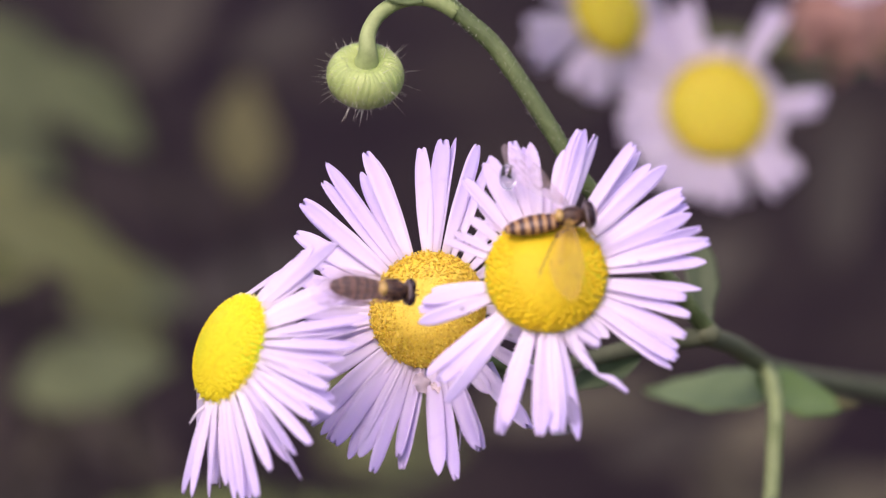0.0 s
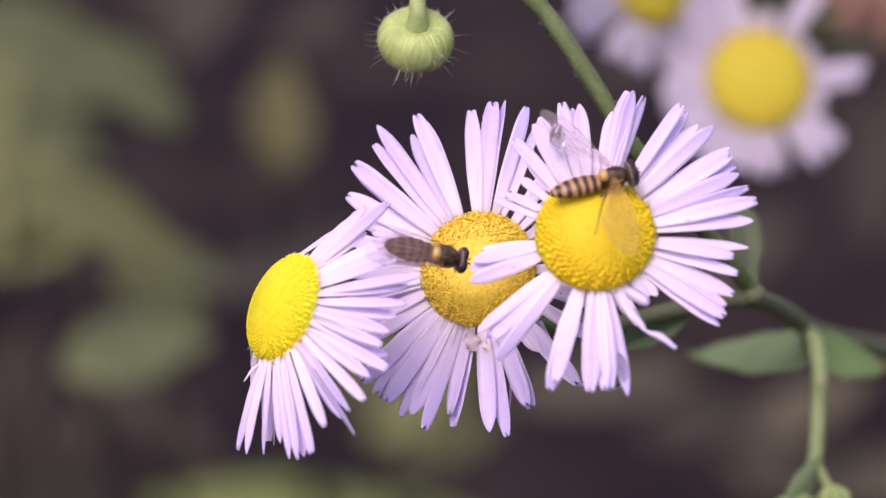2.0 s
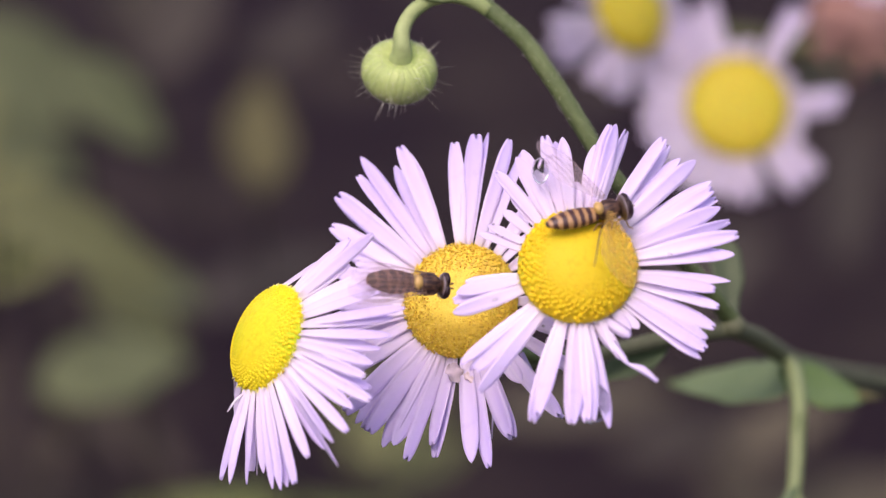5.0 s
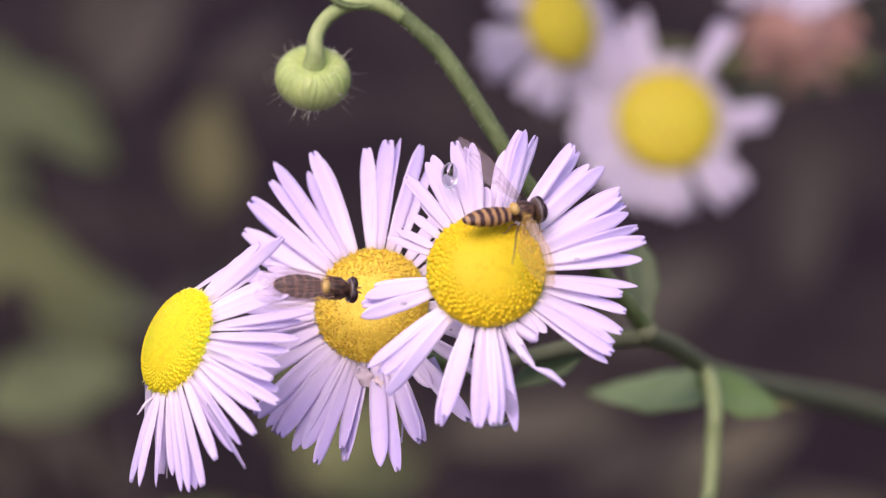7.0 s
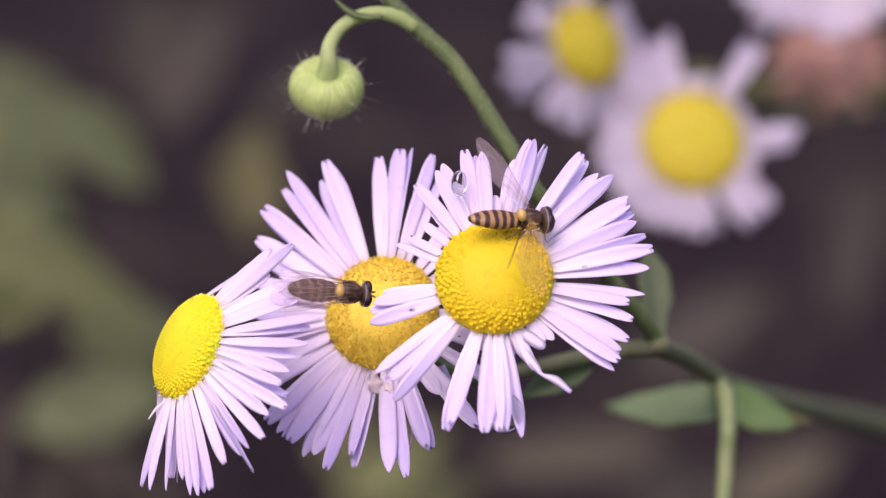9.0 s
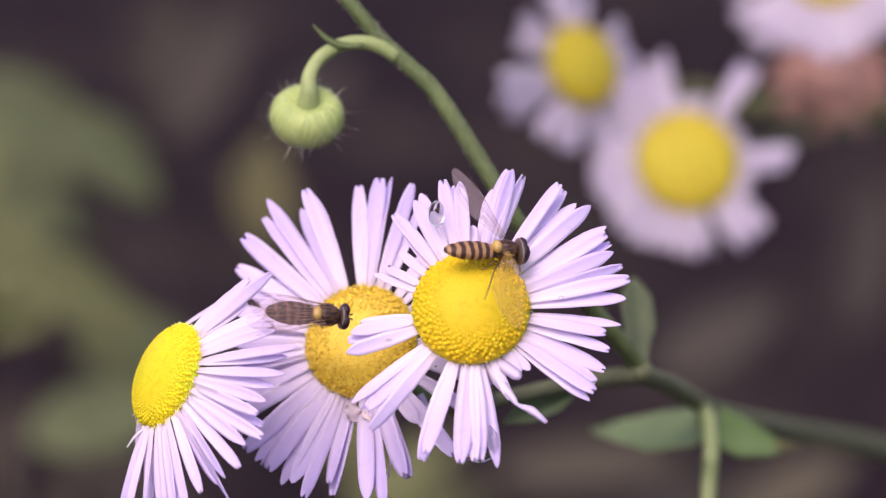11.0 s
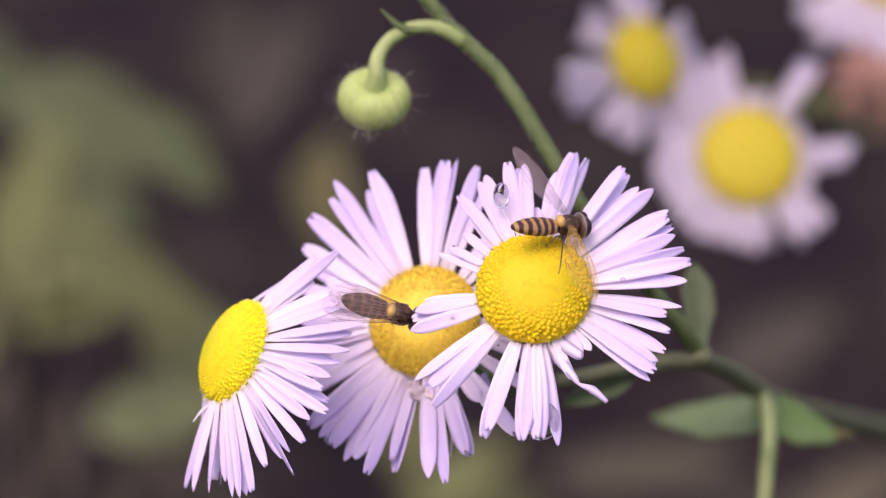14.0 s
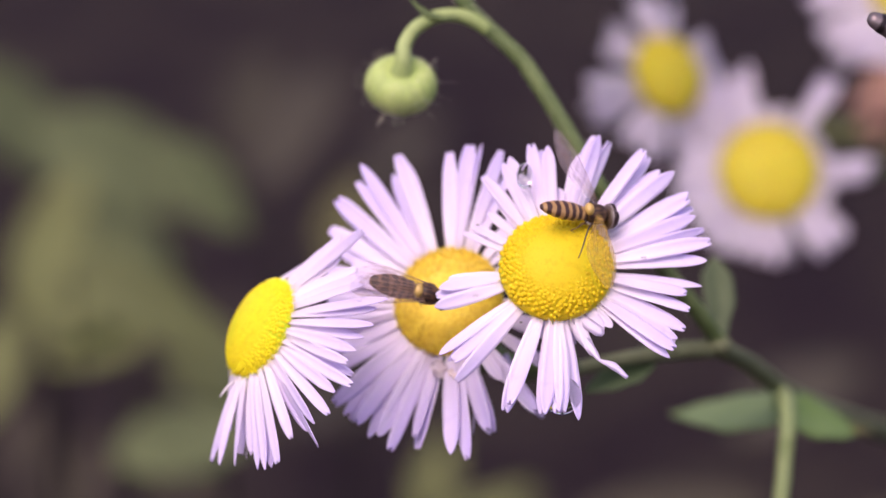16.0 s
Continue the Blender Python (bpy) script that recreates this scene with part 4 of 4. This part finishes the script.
# ---- an unseen spray of leaves, added above the view to shade the flowers behind ----
def shade_blocker():
    rnd = random.Random(19)
    top = thing("added_shade_branch", LEAN, "unseen leafy branch added above to shade the flowers behind", "branch")
    line = [Vector(q) for q in ((16, 30, -64), (14, 26, -30), (11, 22, 2), (8, 16, 11), (4, 8, 12.7), (1, 4, 11))]
    part("stem", tube(line, [0.5, 0.45, 0.35, 0.25, 0.18, 0.1], 10, 10, 0.03, 0.05, 2), DARK_LEAF, top)
    for k in range(13):
        p = Vector((1.2 + rnd.uniform(-3.4, 4.5), 3.0 + rnd.uniform(-2.6, 4.0), 8.2 + rnd.uniform(-1.6, 2.4)))
        d = Vector((rnd.uniform(-1, 1), rnd.uniform(-1, 0.6), rnd.uniform(-0.4, 0.2))).normalized()
        part("leaf", blade(rnd.uniform(2.2, 3.4), rnd.uniform(1.1, 1.7), 0.15, 0.1, 0.0, 0.03, 0.04, k), LEAF, top, m=span_pose(p, p + d, (0, -0.5, 1)))
        if k % 4 == 0:
            part("twig", tube([line[-1] + Vector((3, 4, 1.2)), (line[-1] + p) / 2 + Vector((0.5, 0.6, 0.8)), p], [0.12, 0.08, 0.05], 6, 8), DARK_LEAF, top)


shade_blocker()


# ---- insects: local X runs to the head, local Z up off the back ----
FLY_DARK = plain_material("fly_bronze", (0.075, 0.045, 0.028), 0.3, 0.6)
FLY_THORAX = striped_material("bronze_thorax", (0.085, 0.045, 0.026), (0.026, 0.013, 0.011), 0.00030)
FLY_BLACK = plain_material("fly_black", (0.15, 0.12, 0.135), 0.36, 0.5)
FLY_BLACK.node_tree.nodes["Principled BSDF"].inputs["Metallic"].default_value = 0.75
FLY_EYE = plain_material("fly_eye", (0.026, 0.012, 0.015), 0.45, 0.3, 4000)
FLY_YELLOW = plain_material("fly_yellow", (0.52, 0.34, 0.10), 0.4)
FLY_WHITE = plain_material("fly_white_face", (0.62, 0.56, 0.58), 0.5)
FLY_RIM = plain_material("fly_head_rim", (0.20, 0.16, 0.17), 0.5)
FLY_LEG = plain_material("fly_leg", (0.26, 0.14, 0.05), 0.4)
BANDS = banded_material("orange_black_bands", (0.40, 0.23, 0.095), (0.050, 0.018, 0.015), 0.00060, 0.47, 0.15, 0.42, 0.00042)
BROWN_BANDS = banded_material("brown_bands", (0.21, 0.115, 0.085), (0.018, 0.007, 0.006), 0.00064, 0.56, 0.3, 0.45, 0.0011)
BLACK_BODY = banded_material("black_body", (0.19, 0.155, 0.17), (0.022, 0.014, 0.018), 0.0015, 0.20, 0.1, 0.40, 0.0006, 0.6)
WING_CLEAR = wing_material("clear_wing", (0.50, 0.40, 0.44), 0.15)
WING_SMOKY = wing_material("smoky_wing", (0.40, 0.27, 0.25), 0.075)
WING_VEIN = plain_material("wing_vein", (0.24, 0.145, 0.10), 0.4)
WING_AMBER = wing_material("amber_wing", (0.50, 0.31, 0.08), 0.17)
WING_FAINT = wing_material("beating_wing", (0.5, 0.45, 0.45), 0.004)


def wing_shape(length, width, side=1):
    """A wing along X with a straight leading edge (toward -Y, or +Y for the other side) and rounded tip."""
    verts, faces, rows = [], [], 12
    for s in (0.0008, -0.0008):
        for i in range(rows):
            t = i / (rows - 1)
            w = width * max(0.04, math.sin(math.pi * min(1, 0.06 + t * 0.92)) ** 0.6) * (0.4 + 0.6 * min(1, t / 0.6))
            for j in range(4):
                u = j / 3
                verts.append((length * t, side * (u - 0.35) * w, s + 0.01 * math.sin(t * 3) * length + 0.012 * width * math.sin(u * 9)))
    n = rows * 4
    for i in range(rows - 1):
        for j in range(3):
            a = i * 4 + j
            faces += [(a, a + 4, a + 5, a + 1), (n + a, n + a + 1, n + a + 5, n + a + 4)]
    return verts, faces


def hoverfly(label, abdomen_mat, wing_mats, wing_turns, long, tail_wide, thorax_yellow=True, group="hoverflies", legs=True, gap=0.056, thorax_mat=None, taper=0.80, high=0.72, veined=True, spread=1.0, trailing=False, eye=0.117, vein=1.0, bare=0.0, stance=1.0):
    top = thing("hoverfly", LEAN, label, "hoverfly", group)
    a0 = -long / 2
    tail = a0 + bare
    ab = long * 0.58 - bare
    blunt = 0.62 if thorax_yellow else 0.34
    prof = []
    for i in range(15):
        t = i / 14
        r = tail_wide * (0.12 + 0.88 * math.sin(math.pi * (0.015 + (taper + 0.045) * t)) ** blunt)
        r *= 1 - 0.03 * math.cos(t * 2 * math.pi * 5)
        prof.append((tail + ab * t, r))
    part("abdomen", lathe(prof, 24, (1.0, high)), abdomen_mat, top, "cross-banded abdomen")
    tx = tail + ab + long * 0.13
    thorax = part("thorax", ball((tx, 0, 0.012), long * (0.15 if thorax_yellow else 0.165), (1.02, 0.78, 0.80), 3), thorax_mat or FLY_THORAX, top, "dark bronze thorax")
    if thorax_yellow:
        part("scutellum", ball((tx - long * 0.118, 0, 0.050), long * 0.066, (0.85, 1.25, 0.95), 2), FLY_YELLOW, thorax, "yellow scutellum")
        for s in (1, -1):
            part("side_stripe", ball((tx + 0.01, s * long * 0.108, 0.035), long * 0.022, (2.6, 0.5, 0.7), 2), FLY_LEG, thorax, "pale stripe along the thorax side")
    hx = tx + long * 0.182
    head = part("head", ball((hx - 0.004, 0, 0.004), long * (eye + 0.005 if thorax_yellow else 0.118), (0.50, 1.28, 1.08) if thorax_yellow else (0.95, 1.12, 1.05), 3), FLY_DARK, top)
    rim = [(-0.006, 0.100), (-0.004, 0.111), (0.002, 0.113), (0.006, 0.106), (0.0, 0.098)]
    if thorax_yellow:
        part("rim", lathe([(x, r * long * 9.7 * eye) for x, r in rim], 28, (1.24, 1.06)), FLY_RIM, head, "pale rim behind the eyes", m=Matrix.Translation(Vector((hx - 0.012, 0, 0.004)) * CM))
    for s in (1, -1):
        part("eye", ball((hx + 0.008, s * long * gap, 0.012), long * eye, (0.56, 0.90, 1.05) if thorax_yellow else (0.88, 0.72, 1.05), 3), FLY_EYE, head, "large dark compound eye")
        part("antenna", tube([(hx + long * 0.06, s * 0.012, 0.02), (hx + long * 0.082, s * 0.016, 0.024), (hx + long * 0.10, s * 0.02, 0.016)], [0.007, 0.007, 0.004], 4, 6), FLY_LEG, head)
    part("face", ball((hx + long * (0.045 if thorax_yellow else 0.105), 0, -0.018), long * (0.04 if thorax_yellow else 0.062), (0.9, 0.9, 1.1), 2), FLY_WHITE if not thorax_yellow else FLY_YELLOW, head)
    for (turn, tilt, wl, ww, spin), mat, s in zip(wing_turns, wing_mats, (1, -1)):
        m = Matrix.Translation(Vector((tx - long * 0.02, s * long * (0.09 if spread == 1.0 else 0.05), 0.062)) * CM) @ Matrix.Rotation(radians(turn), 4, "Z") @ Matrix.Rotation(radians(tilt), 4, "Y") @ Matrix.Rotation(radians(spin), 4, "X")
        wing = part("wing", wing_shape(wl, ww, s), mat, top, "translucent veined wing", m=m)
        if veined and mat is not WING_AMBER:
            for u0, u1, e in ((-0.34, -0.33, 0.90), (-0.28, -0.28, 0.84), (-0.14, -0.16, 0.93), (0.0, 0.0, 0.94), (0.12, 0.18, 0.90), (0.20, 0.36, 0.80)):
                pts = [(wl * t, s * ww * (u0 + (u1 - u0) * t) * min(1, 0.35 + t), 0.006 + 0.01 * math.sin(t * 3) * wl) for t in (0.02, 0.3, 0.6, e)]
                part("vein", tube(pts, [vein * r for r in (0.0034, 0.0022, 0.0016, 0.0012)], 4, 5), WING_VEIN, wing)
    if trailing:
        part("leg", tube([(tx - 0.02, -0.05, -0.03), (tx - 0.14, -0.20, 0.035), (tx - 0.25, -0.40, 0.03), (tx - 0.29, -0.47, 0.01)], [0.008, 0.006, 0.0045, 0.003], 5, 6), FLY_DARK, top, "long thin dark leg trailing over the disc")
    if not thorax_yellow:
        for s in (1, -1):
            for k, x in enumerate((0.06, -0.03, -0.10)):
                part("leg", tube([(tx + x, s * 0.06, -0.04), (tx + x - 0.03, s * 0.105, -0.055), (tx + x - 0.07, s * 0.09, -0.085), (tx + x - 0.10, s * 0.095, -0.10)], [0.008, 0.007, 0.005, 0.003], 4, 6), FLY_RIM, top, "pale folded leg")
            part("haltere", ball((tx - long * 0.11, s * long * 0.15, 0.01), long * 0.024, (1.6, 0.9, 0.7), 2), FLY_RIM, top, "pale knobbed haltere")
    if legs:
        for s in (1, -1):
            for k, (x, fx) in enumerate(((0.05, 0.13), (-0.01, 0.0), (-0.06, -0.16))):
                q = (tx + x, s * 0.05, -0.05)
                knee = (tx + (x + fx) / 2 + 0.01, s * 0.13 * stance, -0.045)
                foot = (tx + fx, s * (0.17 if k != 2 else 0.15) * stance, -0.115)
                part("leg", tube([q, knee, ((knee[0] + foot[0]) / 2, s * 0.165 * stance, -0.08), foot, (foot[0] + 0.02, foot[1] + s * 0.02, foot[2])], [0.009, 0.007, 0.005, 0.004, 0.003], 4, 6), FLY_LEG if k else FLY_YELLOW, top)
    return top


striped_fly = hoverfly("small hoverfly with orange and black banded abdomen on the daisy disc", BANDS, (WING_CLEAR, WING_AMBER), ((130, -26, 0.59, 0.18, -22), (-98, 6, 0.66, 0.25, 0)), 0.63, 0.077, gap=0.046, trailing=True, vein=0.45, stance=0.45)
brown_fly = hoverfly("brown hoverfly with wings folded over its abdomen, feeding on the daisy", BROWN_BANDS, (WING_SMOKY, WING_SMOKY), ((181, 0, 0.55, 0.25, 3), (-173, 1, 0.57, 0.26, -3)), 0.67, 0.083, gap=0.056, spread=0.55, eye=0.090, vein=1.0, bare=0.045, stance=0.3)
flying_fly = hoverfly("small black hoverfly hovering in the air with beating wings", BLACK_BODY, (WING_FAINT, WING_FAINT), ((95, -15, 0.42, 0.2, 0), (-95, -15, 0.42, 0.2, 0)), 0.57, 0.084, False, legs=False, veined=False, gap=0.050, thorax_mat=FLY_BLACK, taper=0.72, high=0.85)


# ---- water ----
def drop(x, y, z, r, squash, label):
    top = thing("water_drop", facing(x, y, z, (0, -1, 0.2)), label, "water drop", "water drops on the petals")
    part("water", ball((0, 0, 0), r, squash, 4), WATER, top)


drop(*(0.415, -0.600, 0.545), 0.080, (0.72, 1.15, 0.7), "clear water drop held between two petals")
drop(*(0.712, -1.050, -1.005), 0.136, (0.98, 1.02, 0.29), "large clear water drop hanging at petal tips")
drop(*(0.091, -0.800, -0.325), 0.022, (1.5, 0.8, 0.8), "tiny water drop on a petal")
drop(*(-0.076, -0.800, -0.396), 0.015, (1.3, 0.8, 0.8), "tiny water drop on a petal")


for spot in ((0.035, -0.840, -0.670), (0.562, -1.060, -1.101), (0.642, -1.070, -1.108), (0.711, -1.050, -1.104), (1.264, -0.860, -0.026)):
    drop(*spot, 0.016, (1.2, 0.8, 0.9), "tiny water drop on a petal")


def speck(x, y, z, r, label):
    top = thing("pollen_crumb", facing(x, y, z, (0, -1, 0.2)), label, "crumb", "crumbs on the petals")
    part("grain", ball((0, 0, 0), r, (1.6, 0.8, 0.7), 2), FLY_DARK, top)


for spot in ((0.092, -0.660, 0.185), (0.156, -0.660, 0.100), (0.277, -0.660, 0.050), (0.414, -0.800, -0.498), (0.481, -0.800, -0.505)):
    speck(*spot, 0.0065, "tiny dark brown crumb lying on a petal")


def motions():
    def body(x, y, z, angle, yaw, back):
        """Pose in the leaning frame: head to the right, raised by angle, turned away by yaw; back leans the fly's back upward."""
        m = Matrix.Rotation(radians(-angle), 4, "Y") @ Matrix.Rotation(radians(yaw), 4, "Z") @ Matrix.Rotation(radians(90 - back), 4, "X")
        m.translation = Vector((x, y, z)) * CM
        return LEAN @ m

    walk(striped_fly, [(t, body(x, -0.80, z - 0.012, a, w, 44)) for t, x, z, a, w in (
        (0, 0.690, 0.256, 9.2, 0), (0.5, 0.677, 0.259, 11.9, 21), (1, 0.657, 0.253, 9.1, 16), (1.5, 0.656, 0.247, 13.6, 8), (2, 0.656, 0.248, 12.7, 9),
        (2.5, 0.645, 0.257, 12.8, 12), (3, 0.660, 0.248, 12.9, 9), (5.5, 0.745, 0.254, 12.0, 19), (6, 0.756, 0.251, 11.2, 24), (6.5, 0.781, 0.290, 7.3, 27),
        (7, 0.782, 0.286, 7.4, 23), (7.5, 0.782, 0.324, 3.9, 27), (8, 0.766, 0.318, -1.1, 25), (8.5, 0.782, 0.313, -1.4, 23), (9, 0.772, 0.306, -1.1, 20),
        (11.5, 0.762, 0.301, -1.2, 23), (12, 0.766, 0.305, -0.4, 19), (12.5, 0.776, 0.301, 0.4, 21), (13, 0.767, 0.331, 2.0, 26), (13.5, 0.764, 0.327, 0.3, 27),
        (14, 0.763, 0.341, 2.6, 31), (14.5, 0.773, 0.323, 3.8, 30), (15, 0.799, 0.308, -4.5, 27), (15.5, 0.790, 0.279, -5.4, 31), (16, 0.805, 0.295, -5.9, 30),
    )])
    walk(brown_fly, [(t, body(x, -0.74, z, a, 20, 12)) for t, x, z, a in (
        (0, -0.498, -0.184, -6.4), (0.5, -0.455, -0.197, -7.9), (1, -0.484, -0.204, -8.2), (1.5, -0.503, -0.216, -11.6), (2, -0.487, -0.213, -13.4),
        (2.5, -0.467, -0.201, -12.2), (3, -0.484, -0.214, -12.4), (5.5, -0.496, -0.190, -5.2), (6, -0.472, -0.166, -6.2), (6.5, -0.493, -0.183, -5.0),
        (7, -0.506, -0.207, -5.1), (7.5, -0.489, -0.218, -3.4), (8, -0.491, -0.227, -5.6), (8.5, -0.481, -0.196, -4.4), (9, -0.473, -0.192, -4.7),
        (11.5, -0.470, -0.140, -4.2), (12, -0.449, -0.148, -2.3), (12.5, -0.425, -0.188, -4.6), (13, -0.425, -0.225, -13.3), (13.5, -0.414, -0.276, -13.7),
        (14, -0.408, -0.262, -15.2), (14.5, -0.442, -0.266, -17.0), (15, -0.423, -0.287, -14.7), (15.5, -0.388, -0.286, -14.0), (16, -0.387, -0.285, -12.6),
    )])
    walk(flying_fly, [(t, body(x, -0.9, z, a, 12, 35)) for t, x, z, a in (
        (0, -6.5, 3.2, -20), (13.9, -6.5, 3.2, -20), (14.1, -3.589, 2.301, -35), (14.2, -2.708, 1.674, -42), (14.3, -2.466, 0.328, -24),
        (14.4, -1.967, 0.083, -24), (14.5, -1.913, 0.607, -24), (14.6, -1.735, 0.345, -24), (14.7, -1.640, 0.500, -24), (14.8, -1.670, 0.381, -24),
        (14.9, -1.946, 0.808, -24), (15, -1.590, 1.079, -24), (15.1, -0.957, 1.085, -24), (15.2, 0.061, 1.611, -42), (15.3, -0.101, 1.530, -42),
        (15.4, -0.644, 0.806, -24), (15.5, -0.602, 0.638, -24), (15.6, -0.249, 1.221, -24), (15.7, -0.257, 1.830, -24), (15.8, -0.659, 1.416, -42),
        (15.9, 0.798, 2.084, -24), (16, 3.043, 1.576, -24),
    )])


motions()
